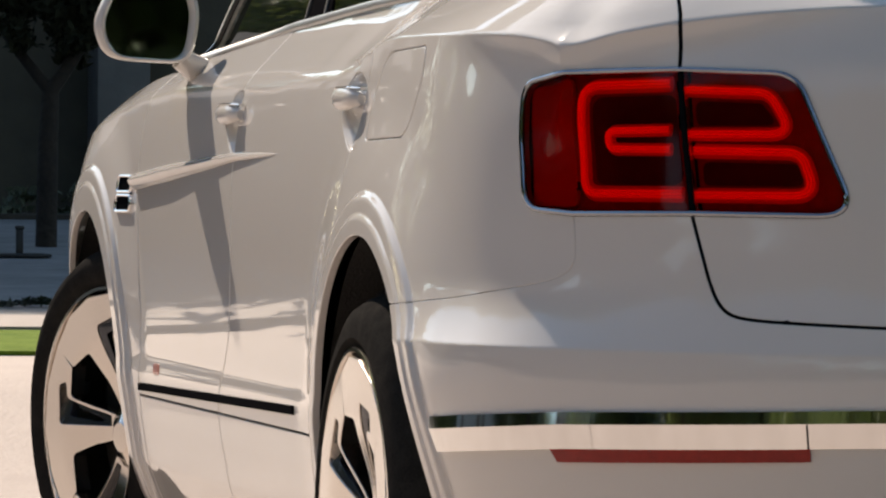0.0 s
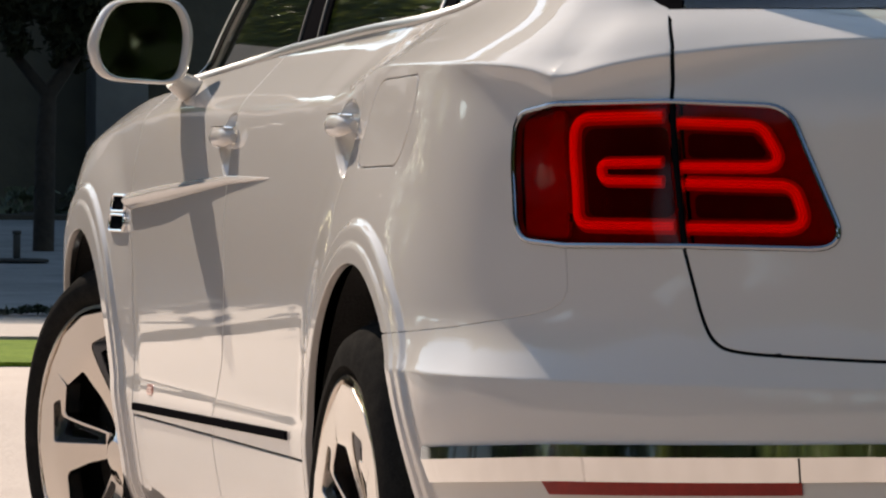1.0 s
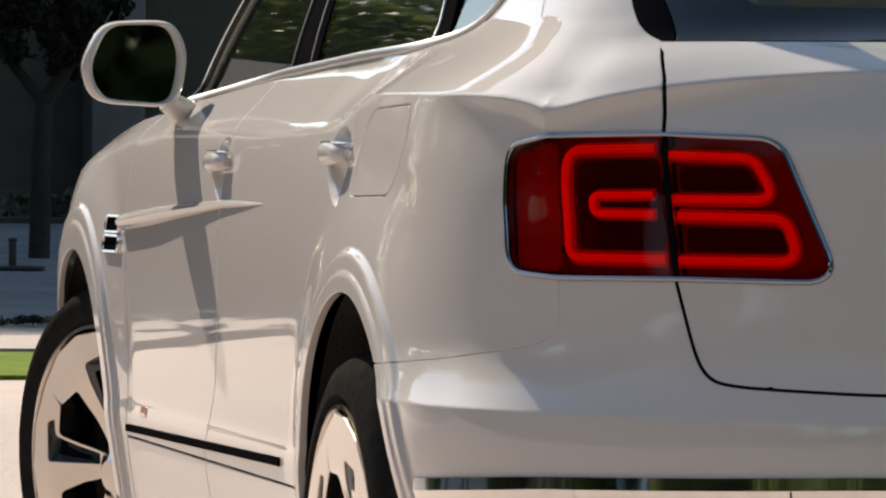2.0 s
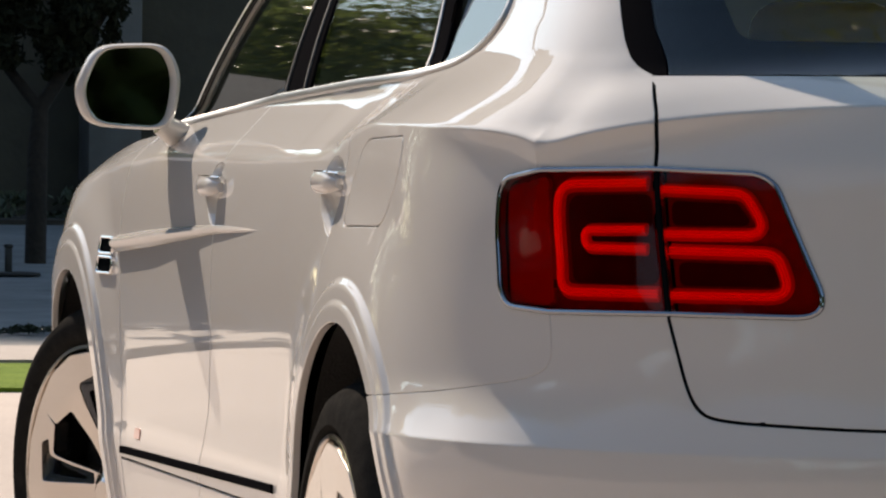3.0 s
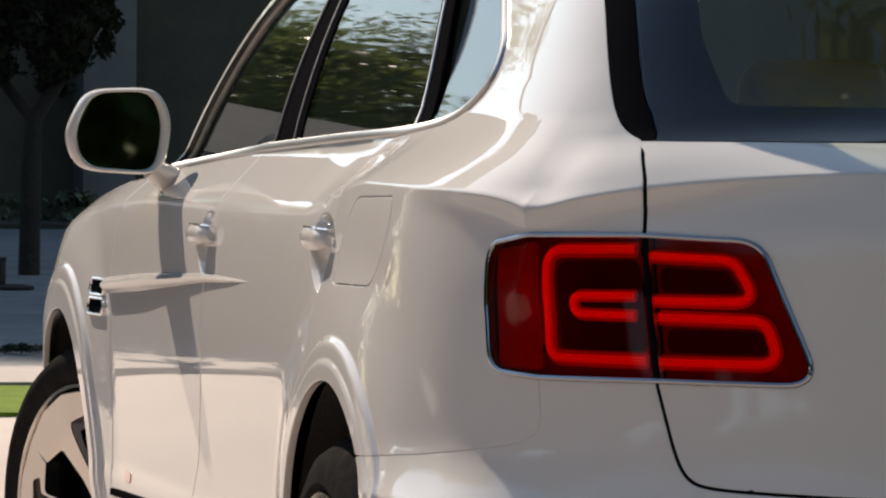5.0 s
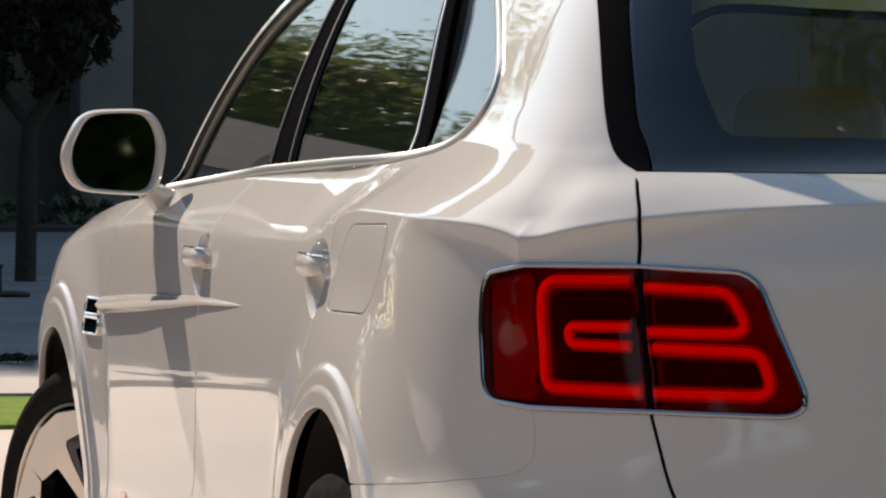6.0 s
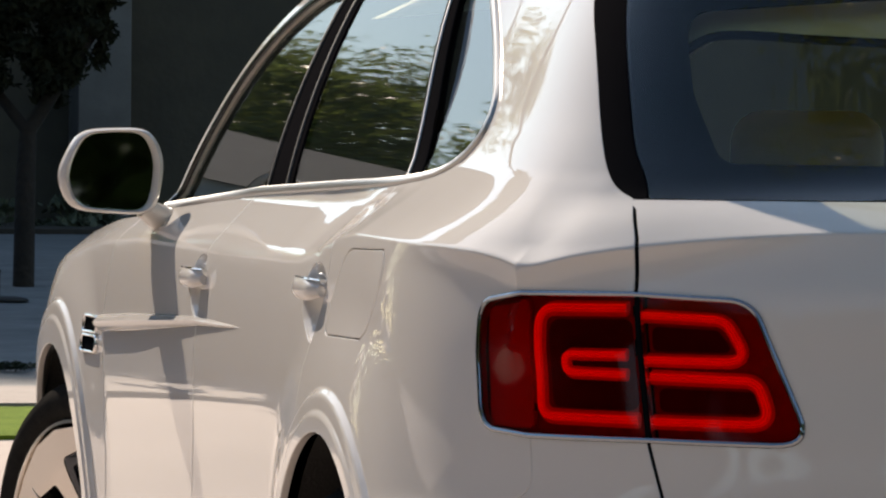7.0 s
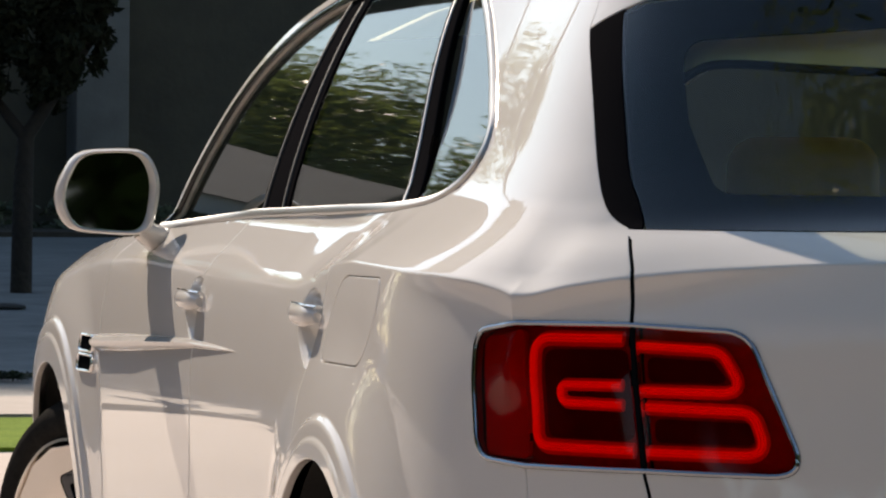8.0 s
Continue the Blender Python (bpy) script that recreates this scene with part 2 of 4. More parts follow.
# ---------------------------------------------------------------- mesh helpers
def thing(name, label, category, place=(0, 0, 0), kind="", group=""):
    ob = new(name)
    ob.location = place
    ob.empty_display_size = 0.1
    return tagged(ob, label, category, group, kind)


def link(name, me, mat, parent=None, label=""):
    ob = new(name, me)
    if mat is not None and not me.materials:
        me.materials.append(mat)
    if parent is not None:
        ob.parent = parent
    return tagged(ob, label) if label else ob


def part(name, bm, mat, parent=None, label="", smooth=True):
    me = bpy.data.meshes.new(name)
    bmesh.ops.recalc_face_normals(bm, faces=bm.faces)
    bm.to_mesh(me)
    bm.free()
    if smooth:
        me.shade_smooth()
        me.set_sharp_from_angle(angle=radians(38))
    return link(name, me, mat, parent, label)


def rounded(points, radii, steps=7):
    """A closed outline with its corners rounded: points (u, v), a radius for each."""
    out, n = [], len(points)
    for i in range(n):
        p, a, b = (np.array(points[j % n], float) for j in (i, i - 1, i + 1))
        r = radii[i] if isinstance(radii, (list, tuple)) else radii
        da, db = a - p, b - p
        la, lb = np.linalg.norm(da), np.linalg.norm(db)
        da, db = da / la, db / lb
        half = math.acos(np.clip(da @ db, -1, 1)) / 2
        cut = min(r / math.tan(half), 0.48 * la, 0.48 * lb)
        if cut < 1e-5:
            out.append(tuple(p))
            continue
        for k in range(steps + 1):
            u = k / steps
            out.append(tuple((p + da * cut) * (1 - u) ** 2 + p * 2 * u * (1 - u) + (p + db * cut) * u * u))
    return out


def dense(outline, step):
    out, n = [], len(outline)
    for i in range(n):
        a, b = np.array(outline[i]), np.array(outline[(i + 1) % n])
        m = max(1, int(np.ceil(np.linalg.norm(b - a) / step)))
        out += [tuple(a + (b - a) * j / m) for j in range(m)]
    return out


def inside(poly, u, v):
    p = np.array(poly)
    hit = np.zeros(u.shape, bool)
    for (x0, y0), (x1, y1) in zip(p, np.roll(p, -1, 0)):
        if y0 == y1:
            continue
        cross = ((y0 > v) != (y1 > v)) & (u < (x1 - x0) * (v - y0) / (y1 - y0) + x0)
        hit ^= cross
    return hit


def gap_to(poly, u, v):
    p = np.array(poly)
    best = np.full(u.shape, 9.0)
    for a, b in zip(p, np.roll(p, -1, 0)):
        d = b - a
        t = np.clip(((u - a[0]) * d[0] + (v - a[1]) * d[1]) / max(d @ d, 1e-12), 0, 1)
        best = np.minimum(best, np.hypot(u - a[0] - t * d[0], v - a[1] - t * d[1]))
    return best


def panel(name, F, outline, mat, parent=None, label="", holes=(), step=0.02, lift=0.0, lip=0.012, edge=0.0025, rows=None, line=None, both=False, extra=(), clear=None, soft=1.5e-3, bend=None):
    """A sheet on the surface F (shaded as smoothly as the surface bend, if given), cut along an outline (and holes) in F's own two coordinates, with rounded, turned-in edges."""
    loops = [dense(outline, line or step)] + [dense(h, line or step) for h in holes]
    us, vs = np.array(outline)[:, 0], np.array(outline)[:, 1]
    gu = np.arange(us.min() + step / 2, us.max(), step)
    gv = np.arange(vs.min() + step / 2, vs.max(), rows or step)
    U, V = (a.ravel() for a in np.meshgrid(gu, gv))
    keep = inside(loops[0], U, V) & (gap_to(loops[0], U, V) > 0.45 * min(step, rows or step))
    for h in loops[1:]:
        keep &= ~inside(h, U, V) & (gap_to(h, U, V) > 0.45 * min(step, rows or step))
    if clear is not None:
        keep &= ~clear(U, V)
    if len(extra):
        E = np.array(extra)
        ok = inside(loops[0], E[:, 0], E[:, 1]) & (gap_to(loops[0], E[:, 0], E[:, 1]) > 0.0015)
        for h in loops[1:]:
            ok &= ~inside(h, E[:, 0], E[:, 1]) & (gap_to(h, E[:, 0], E[:, 1]) > 0.0015)
        U, V, keep = np.append(U, E[:, 0]), np.append(V, E[:, 1]), np.append(keep, ok)
    pts, edges = [], []
    for lp in loops:
        b = len(pts)
        pts += [Vector(p) for p in lp]
        edges += [(b + i, b + (i + 1) % len(lp)) for i in range(len(lp))]
    rim = len(pts)
    pts += [Vector((a, b)) for a, b in zip(U[keep], V[keep])]
    v2, _, f2, _, _, _ = geometry.delaunay_2d_cdt(pts, edges, [], 0, 1e-6)
    v2 = np.array([tuple(v) for v in v2])
    tri = np.array([tuple(f) for f in f2])
    mid = v2[tri].mean(1)
    ok = inside(loops[0], mid[:, 0], mid[:, 1])
    for h in loops[1:]:
        ok &= ~inside(h, mid[:, 0], mid[:, 1])
    f2 = tri[ok].tolist()
    P, N = F(v2[:, 0], v2[:, 1]), skin_normal(bend or F, v2[:, 0], v2[:, 1], soft)
    P = P + N * lift
    faces = [tuple(f) for f in f2]
    # orient with the surface's normal
    flip = []
    for f in faces:
        a, b, c = P[list(f[:3])]
        flip.append(f if np.cross(b - a, c - a) @ N[f[0]] >= 0 else f[::-1])
    faces = flip
    seen = {}
    for f in faces:
        for a, b in zip(f, f[1:] + f[:1]):
            seen[(a, b)] = seen.get((a, b), 0) + 1
    border = [(a, b) for a, b in seen if (b, a) not in seen]
    # turned-in lip: rows of vertices below the border
    nb = {}
    outward = {}
    for a, b in border:
        t = P[b] - P[a]
        o = np.cross(t, N[a])
        o = o / max(np.linalg.norm(o), 1e-9)
        for k in (a, b):
            outward[k] = outward.get(k, 0) + o
    P, N = list(P), list(N)
    for k, o in outward.items():
        o = o / max(np.linalg.norm(o), 1e-9)
        r1, r2 = len(P), len(P) + 1
        n0, p0 = N[k].copy(), P[k].copy()
        P.append(p0 + o * edge - n0 * edge)
        N.append(o)
        P.append(p0 + o * edge - n0 * lip)
        N.append(o)
        nb[k] = (r1, r2)
    for a, b in border:
        faces += [(b, a, nb[a][0], nb[b][0]), (nb[b][0], nb[a][0], nb[a][1], nb[b][1])]
    me = bpy.data.meshes.new(name)
    me.from_pydata([tuple(p) for p in P], [], faces)
    me.shade_smooth()
    me.normals_split_custom_set_from_vertices([tuple(n) for n in N])
    ob = link(name, me, mat, parent, label)
    if both:
        flipped(ob, parent, N)
    return ob


def flipped(ob, parent, normals=None):
    """The same part on the car's other side."""
    src = ob.data
    me = bpy.data.meshes.new(src.name)
    me.from_pydata([(-v.co.x, v.co.y, v.co.z) for v in src.vertices], [], [tuple(p.vertices)[::-1] for p in src.polygons])
    me.shade_smooth()
    if normals is not None:
        me.normals_split_custom_set_from_vertices([(-n[0], n[1], n[2]) for n in normals])
    else:
        me.set_sharp_from_angle(angle=radians(38))
    for m in src.materials:
        me.materials.append(m)
    return link(ob.name.split(".")[0], me, None, parent, ob.get("label", ""))


def tube(name, F, path, width, mat, parent=None, label="", lift=0.0, proud=0.006, closed=True, sides=8, taper=None):
    """A rounded moulding that runs along a path on the surface F."""
    p = np.array(path, float)
    P, N = F(p[:, 0], p[:, 1]), skin_normal(F, p[:, 0], p[:, 1])
    P = P + N * lift
    nxt, prv = (np.roll(P, -1, 0), np.roll(P, 1, 0)) if closed else (np.vstack([P[1:], P[-1:]]), np.vstack([P[:1], P[:-1]]))
    T = nxt - prv
    T /= np.linalg.norm(T, axis=1, keepdims=True)
    B = np.cross(T, N)
    bm = bmesh.new()
    rings = []
    for i in range(len(P)):
        k = taper(i / (len(P) - 1)) if taper else 1.0
        rings.append([bm.verts.new(P[i] + B[i] * (0.5 * width * k * math.cos(a)) + N[i] * (proud * math.sin(a)))
                      for a in (2 * math.pi * j / sides for j in range(sides))])
    n = len(rings)
    for i in range(n if closed else n - 1):
        a, b = rings[i], rings[(i + 1) % n]
        for j in range(sides):
            bm.faces.new((a[j], a[(j + 1) % sides], b[(j + 1) % sides], b[j]))
    if not closed:
        bm.faces.new(rings[0][::-1])
        bm.faces.new(rings[-1])
    return part(name, bm, mat, parent, label)


def box(bm, lo, hi, bevel=0.0, segments=2):
    r = bmesh.ops.create_cube(bm, size=1)["verts"]
    for v in r:
        v.co = Vector([lo[k] + (v.co[k] + 0.5) * (hi[k] - lo[k]) for k in range(3)])
    if bevel:
        edges = list({e for v in r for e in v.link_edges})
        bmesh.ops.bevel(bm, geom=edges, offset=bevel, segments=segments, affect="EDGES", profile=0.5)


def lathe(bm, profile, segments=64, closed=False):
    """A solid of revolution about the x axis; profile of (radius, x)."""
    rings = []
    for k in range(segments):
        a = 2 * math.pi * k / segments
        rings.append([bm.verts.new((x, r * math.cos(a), r * math.sin(a))) for r, x in profile])
    m = len(profile)
    for k in range(segments):
        p, q = rings[k], rings[(k + 1) % segments]
        for j in range(m if closed else m - 1):
            bm.faces.new((p[j], p[(j + 1) % m], q[(j + 1) % m], q[j]))


def soft_line(pts, times=3):
    """The open line with its corners cut."""
    p = [np.array(q, float) for q in pts]
    for _ in range(times):
        out = [p[0]]
        for a, b in zip(p, p[1:]):
            out += [0.75 * a + 0.25 * b, 0.25 * a + 0.75 * b]
        p = out + [p[-1]]
    return [tuple(q) for q in p]


# ---------------------------------------------------------------- ground and background
def ground_height(x, y):
    """Level under the car, rising to the road beyond it."""
    return np.interp(y, [-400, -4, 3.6, 4.6, 6.4, 7.2, 16.0, 400], [-0.09, -0.08, 0.046, 0.11, 0.40, 0.46, 0.74, 0.78])


def sheet(name, mat, xs, ys, lift=0.0, label="", category="ground"):
    ys = sorted({float(y) for y in ys} | {k for k in (-4.0, 3.6, 4.6, 6.4, 7.2, 16.0) if min(ys) < k < max(ys)})
    bm = bmesh.new()
    g = [[bm.verts.new((x, y, float(ground_height(x, y)) + lift)) for x in xs] for y in ys]
    for r0, r1 in zip(g, g[1:]):
        for i in range(len(xs) - 1):
            bm.faces.new((r0[i], r0[i + 1], r1[i + 1], r1[i]))
    for r in (g[0], g[-1]) if lift else ():
        low = [bm.verts.new((v.co.x, v.co.y, v.co.z - 0.12)) for v in r]
        for i in range(len(r) - 1):
            bm.faces.new((r[i], low[i], low[i + 1], r[i + 1]))
    return tagged(part(name, bm, mat), label, category, kind="structure")


YS = [-400, -60, -20, -8, -3, 0, 2, 3, *np.arange(3.4, 16.5, 0.4), 20, 30, 60, 400]
sheet("ground", asphalt_mat, [-400, -60, -20, -8, -4, -2, 0, 2, 4, 8, 20, 60, 400], YS, 0, "dark asphalt ground round the driveway", "ground")
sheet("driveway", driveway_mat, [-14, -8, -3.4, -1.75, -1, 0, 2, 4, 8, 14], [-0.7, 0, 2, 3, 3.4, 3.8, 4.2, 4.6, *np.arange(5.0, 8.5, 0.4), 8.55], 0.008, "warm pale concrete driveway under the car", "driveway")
sheet("apron", driveway_mat, [-14, -8, -4, -2, 0, 2, 4, 8, 16], [-24, -16, -8, -6, -4, -2, -0.705], 0.008, "wide pale concrete apron behind the car", "driveway")
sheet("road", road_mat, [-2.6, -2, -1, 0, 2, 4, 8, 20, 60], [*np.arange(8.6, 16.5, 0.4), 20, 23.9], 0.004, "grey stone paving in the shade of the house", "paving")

sheet("lawn", grass_mat, [-0.85, -0.6, -0.4, -0.2, 0, 2, 4, 8], [7.03, 7.2, 7.4, 7.6, 7.8, 7.93], 0.020, "strip of bright green mown lawn in the sun", "lawn")
sheet("path", path_mat, [-14, -8, -4, -1.75, -1, 0, 2, 4, 8, 20, 60], [7.95, 8.1, 8.3, 8.5, 8.6], 0.028, "pale concrete footpath beside the lawn", "path")
sheet("bed", soil_mat, [-8, -4, -2, 0, 2, 4, 8, 20, 40], [21.5, 22.5, 23.9], 0.03, "dark planting bed at the foot of the house wall", "flower bed")
bm = bmesh.new()
box(bm, (-2.2, 24.0, 0.0), (30, 32.0, 12.1))
tagged(part("wall_north", bm, wall_mat), "tall black clad house wall in its own shade", "wall", kind="structure")
bm = bmesh.new()
box(bm, (1.867, 23.6, 0.4), (2.158, 23.99, 9.0), 0.01)
tagged(part("column", bm, column_mat), "grey plastered column against the black wall", "column", kind="structure")

# ---------------------------------------------------------------- the car: outlines on its skin, as (place along the skin, height)
car = thing("car", "pearl white luxury sport utility car parked on a sunny driveway", "car")
ARCH, ARCH_F, SILL, TAIL = 0.462, 0.437, 0.26, REAR_TURN - 1.5394


def arc(axle, r, a, b, n=40):
    """Round a wheel opening, from angle a to b in degrees (0 is ahead, 90 is up)."""
    return [(axle + r * math.cos(radians(t)), HUB[axle] + r * math.sin(radians(t))) for t in np.linspace(a, b, n)]


def shifted(pts, du, dv):
    return [(u + du, v + dv) for u, v in pts]


GATE_CUT = [(-0.985, 1.2085), (-0.9995, 1.193), (-1.0125, 1.177), (-1.0225, 1.164), (-1.030, 1.153), (-1.0345, 1.143), (-1.033, 1.121), (-1.034, 1.098), (-1.0355, 1.077), (-1.069, 0.880), (-1.084, 0.8295), (-1.1005, 0.778), (-1.118, 0.748), (-1.144, 0.7355), (-1.236, 0.7304), (-1.336, 0.726), (TAIL, 0.722)]
SEAM = soft_line([(-0.885, 0.873), (-0.8905, 0.841), (-0.893, 0.807), (-0.869, 0.788), (-0.816, 0.7773), (-0.710, 0.765), (-0.624, 0.756), (-0.535, 0.7495), (-0.407, 0.7416)], 2)
LAMP = rounded([(-0.760, 1.060), (-0.855, 1.0745), (-1.031, 1.077), (-1.194, 1.0705), (-1.274, 0.877), (-1.071, 0.879), (-0.885, 0.877), (-0.783, 0.884), (-0.766, 0.980)], [0.03, 0.004, 0.0, 0.05, 0.03, 0.0, 0.01, 0.045, 0.2])
GATE_TOP = 9
GATE_CUT = GATE_CUT[:GATE_TOP] + soft_line(GATE_CUT[GATE_TOP:], 3)
WINDOW_LINE = [(2.130, 1.149), (1.638, 1.1715), (1.237, 1.1895), (0.561, 1.206), (0.133, 1.2175), (0.006, 1.2235), (-0.112, 1.233), (-0.163, 1.246), (-0.240, 1.274), (-0.280, 1.300), (-0.252, 1.335), (-0.140, 1.386), (-0.006, 1.456), (0.103, 1.512), (0.232, 1.568)]
REAR_GLASS_EDGE = [(-0.610, 1.620)] + soft_line([(-0.660, 1.490), (-0.770, 1.409), (-0.874, 1.289), (-0.916, 1.242), (-0.951, 1.219), (-0.983, 1.2085)], 2)
DOOR_BACK = [(0.108, 1.214), (0.088, 1.136), (0.074, 1.092), (0.094, 1.031), (0.136, 0.975), (0.184, 0.925), (0.190, 0.845)]
DOOR_MID = [(1.262, 1.184), (1.262, 1.100), (1.290, 1.020), (1.314, 0.912), (1.318, 0.783), (1.345, 0.643), (1.412, 0.570), (1.446, 0.513)]
FENDER_CUT = [(2.300, 1.130), (2.400, 1.080), (2.450, 0.985), (2.452, 0.910), (2.424, 0.742), (2.396, 0.662)]
FUEL = rounded([(-0.051, 1.121), (-0.3585, 1.1255), (-0.358, 1.070), (-0.279, 0.9845), (0.044, 0.9815), (0.010, 1.05)], [0.13, 0.055, 0.12, 0.09, 0.04, 0.12])


def split_line(outline, cut, keep_front):
    """The part of an outline on one side of a nearly upright cut."""
    zs, ss = [c[1] for c in cut[::-1]], [c[0] for c in cut[::-1]]
    out = []
    pts = dense(outline, 0.006)
    side = [(u - np.interp(v, zs, ss) > 0) == keep_front for u, v in pts]
    n = len(pts)
    start = next(i for i in range(n) if side[i] and not side[i - 1])
    return [pts[(start + k) % n] for k in range(n) if side[(start + k) % n]]


def beside(line, d):
    """The line moved sideways by d."""
    p = np.array(line)
    t = np.gradient(p, axis=0)
    t /= np.linalg.norm(t, axis=1, keepdims=True)
    return [tuple(q) for q in p + d * np.column_stack([-t[:, 1], t[:, 0]])]


cut5 = [p for p in GATE_CUT if p[1] > 0.77]
lamp_body = split_line(LAMP, shifted(cut5, 0.0042, 0), True)
lamp_gate = split_line(LAMP, shifted(cut5, -0.0042, 0), False)

def rings(axle, r0, r1, dr=0.005, step=1.5):
    return [(axle + r * math.cos(radians(t)), HUB[axle] + r * math.sin(radians(t))) for r in np.arange(r0, r1, dr) for t in np.arange(-16, 197, step)]


def near(axle, r1):
    return lambda u, v: np.hypot(u - axle, v - HUB[axle]) < r1


FOLD = [(s, float(crease_height(s)) + dz) for s in np.arange(TAIL + 0.005, 0.10, 0.008) for dz in (-0.024, -0.016, -0.010, -0.006, -0.0035, -0.0015, 0, 0.0015, 0.0035, 0.006, 0.010, 0.016, 0.024)]
EDGE = [(-0.846 + ds, z) for ds in (-0.016, -0.008, -0.004, -0.0015, 0.0015, 0.004, 0.008, 0.016) for z in np.arange(0.88, 1.145, 0.008)]
LEDGE = [(s, z) for s in np.arange(TAIL + 0.005, -0.44, 0.010) for z in (0.680, 0.6865, 0.6895, 0.6905, 0.694, 0.700, 0.708)]


def fold_zone(u, v):
    return np.abs(v - crease_height(u)) < 0.03


# rear quarter: D-pillar, haunch and rear wing in one pressing
quarter = ([*WINDOW_LINE[4:], (0.24, 1.64), (-0.53, 1.64)] + [p for p in REAR_GLASS_EDGE] + [(u + 0.0042, v) for u, v in GATE_CUT[1:GATE_TOP]])
top_lamp = [p for p in lamp_body if p[1] > 0.98]
low_lamp = [p for p in lamp_body if p[1] <= 0.98]
# lamp opening, walked from the gate's gap round the lamp's outer end to its lower edge
quarter += [(u, v + 0.0015) for u, v in sorted(top_lamp, key=lambda p: p[0]) if u < -0.79]
quarter += [(u + 0.0015, v) for u, v in sorted([p for p in lamp_body if p[0] >= -0.79], key=lambda p: -p[1])]
quarter += [(u, v - 0.0015) for u, v in sorted([p for p in low_lamp if -0.886 < p[0] < -0.79], key=lambda p: -p[0])]
quarter += beside(SEAM, 0.0017)
quarter += arc(AXLE_R, ARCH, 128, -14, 60) + [(0.455, 0.28)] + arc(AXLE_R, 0.5375, -11, 60, 30)
quarter += [(u - 0.0035, v) for u, v in DOOR_BACK[::-1][1:]]
panel("rear_wing", body, quarter, paint, car, "gleaming pearl white rear wing", holes=[FUEL], step=0.016, line=0.008, extra=FOLD + EDGE + rings(AXLE_R, ARCH + 0.005, 0.555), clear=lambda u, v: fold_zone(u, v) | near(AXLE_R, 0.56)(u, v) | (np.abs(u + 0.846) < 0.02))
far_wing = panel("rear_wing", body, quarter, paint, car, "pearl white rear wing", step=0.04, line=0.02)
far_wing.data.transform(Matrix.Scale(-1, 4, (1, 0, 0)))
far_wing.data.flip_normals()
panel("fuel_flap", body, [(u * 1.0, v) for u, v in [(-0.16 + (p[0] + 0.16) * 0.962, 1.055 + (p[1] - 1.055) * 0.92) for p in FUEL]], paint, car, "flush fuel filler flap", step=0.016, line=0.008)

# bumper
bumper = beside(SEAM, -0.0017)[::-1] + [(-0.889, 0.8745), (-1.0675, 0.8765)] + beside(GATE_CUT[GATE_TOP + 1:], 0.0034) + [(TAIL, SILL), (-0.53, SILL)] + arc(AXLE_R, ARCH, 194, 129, 30)
panel("rear_bumper", body, bumper, paint, car, "body-coloured rear bumper", step=0.016, line=0.010, both=True, extra=LEDGE + rings(AXLE_R, ARCH + 0.005, 0.555), clear=lambda u, v: (np.abs(v - 0.694) < 0.02) | near(AXLE_R, 0.56)(u, v))

# tailgate, in two halves pressed as one
gate = [(TAIL, 1.2065), (-0.980, 1.2065)] + [(u - 0.0042, v) for u, v in GATE_CUT[1:GATE_TOP]] + sorted([(u, v + 0.0015) for u, v in lamp_gate if v > 1.04 and u > -1.17], key=lambda p: -p[0])
gate += [(u - 0.0015, v) for u, v in sorted([p for p in lamp_gate if p[0] <= -1.17 and p[1] > 0.886], key=lambda p: -p[1])] + [(u, v - 0.0015) for u, v in sorted([p for p in lamp_gate if p[1] <= 0.886], key=lambda p: p[0])]
gate += beside(GATE_CUT[GATE_TOP + 1:], -0.0034)
panel("tailgate", body, gate, paint, car, "curved pearl white tailgate below the rear window", step=0.015, line=0.0085, both=True, extra=FOLD, clear=fold_zone)

# doors and front wing
rear_door = [(u, v - 0.002) for u, v in WINDOW_LINE[3:5]] + [(u + 0.0035, v) for u, v in DOOR_BACK] + arc(AXLE_R, 0.5415, 60, 15.2, 24) + [(0.450, 0.513)] + [(u - 0.0045, v) for u, v in DOOR_MID[::-1]]
DISHES = [(0.165, 1.030), (1.295, 1.018)]


def dish_outline(y, z, k=1.0):
    """A tall leaf shape, rounder above and pointed below."""
    out = []
    for t in np.linspace(0, 2 * math.pi, 44, endpoint=False):
        c, q = math.cos(t), math.sin(t)
        out.append((y + k * 0.110 * c * (1 - 0.35 * max(0, -q) ** 2) + 0.012 * q, z + k * 0.064 * q))
    return out


rear_door_ob = panel("rear_door", body, rear_door, paint, car, "pearl white rear door", holes=[dish_outline(*DISHES[0])], step=0.016, line=0.010, both=True)
front_door = [(u, v - 0.002) for u, v in WINDOW_LINE[0:3][::-1]][::-1] + [(u + 0.0045, v) for u, v in DOOR_MID] + [(2.390, 0.513), (2.388, 0.60)] + [(u - 0.0045, v) for u, v in FENDER_CUT[::-1]]
front_door_ob = panel("front_door", body, front_door, paint, car, "pearl white front door", holes=[dish_outline(*DISHES[1])], step=0.018, line=0.010, both=True)
fender = [(u + 0.0045, v) for u, v in FENDER_CUT] + [(2.397, 0.60), (2.400, 0.40), (2.412, SILL), (2.52, SILL)] + arc(AXLE_F, ARCH_F, 200, -20, 60) + [(3.80, SILL), (3.80, 0.80), (3.6, 0.965), (3.4, 1.02), (3.2, 1.06), (3.0, 1.085), (2.8, 1.105), (2.6, 1.12), (2.4, 1.128)]
panel("front_wing", body, fender, paint, car, "pearl white front wing", step=0.016, line=0.010, both=True, extra=rings(AXLE_F, ARCH_F + 0.005, 0.555), clear=near(AXLE_F, 0.56))


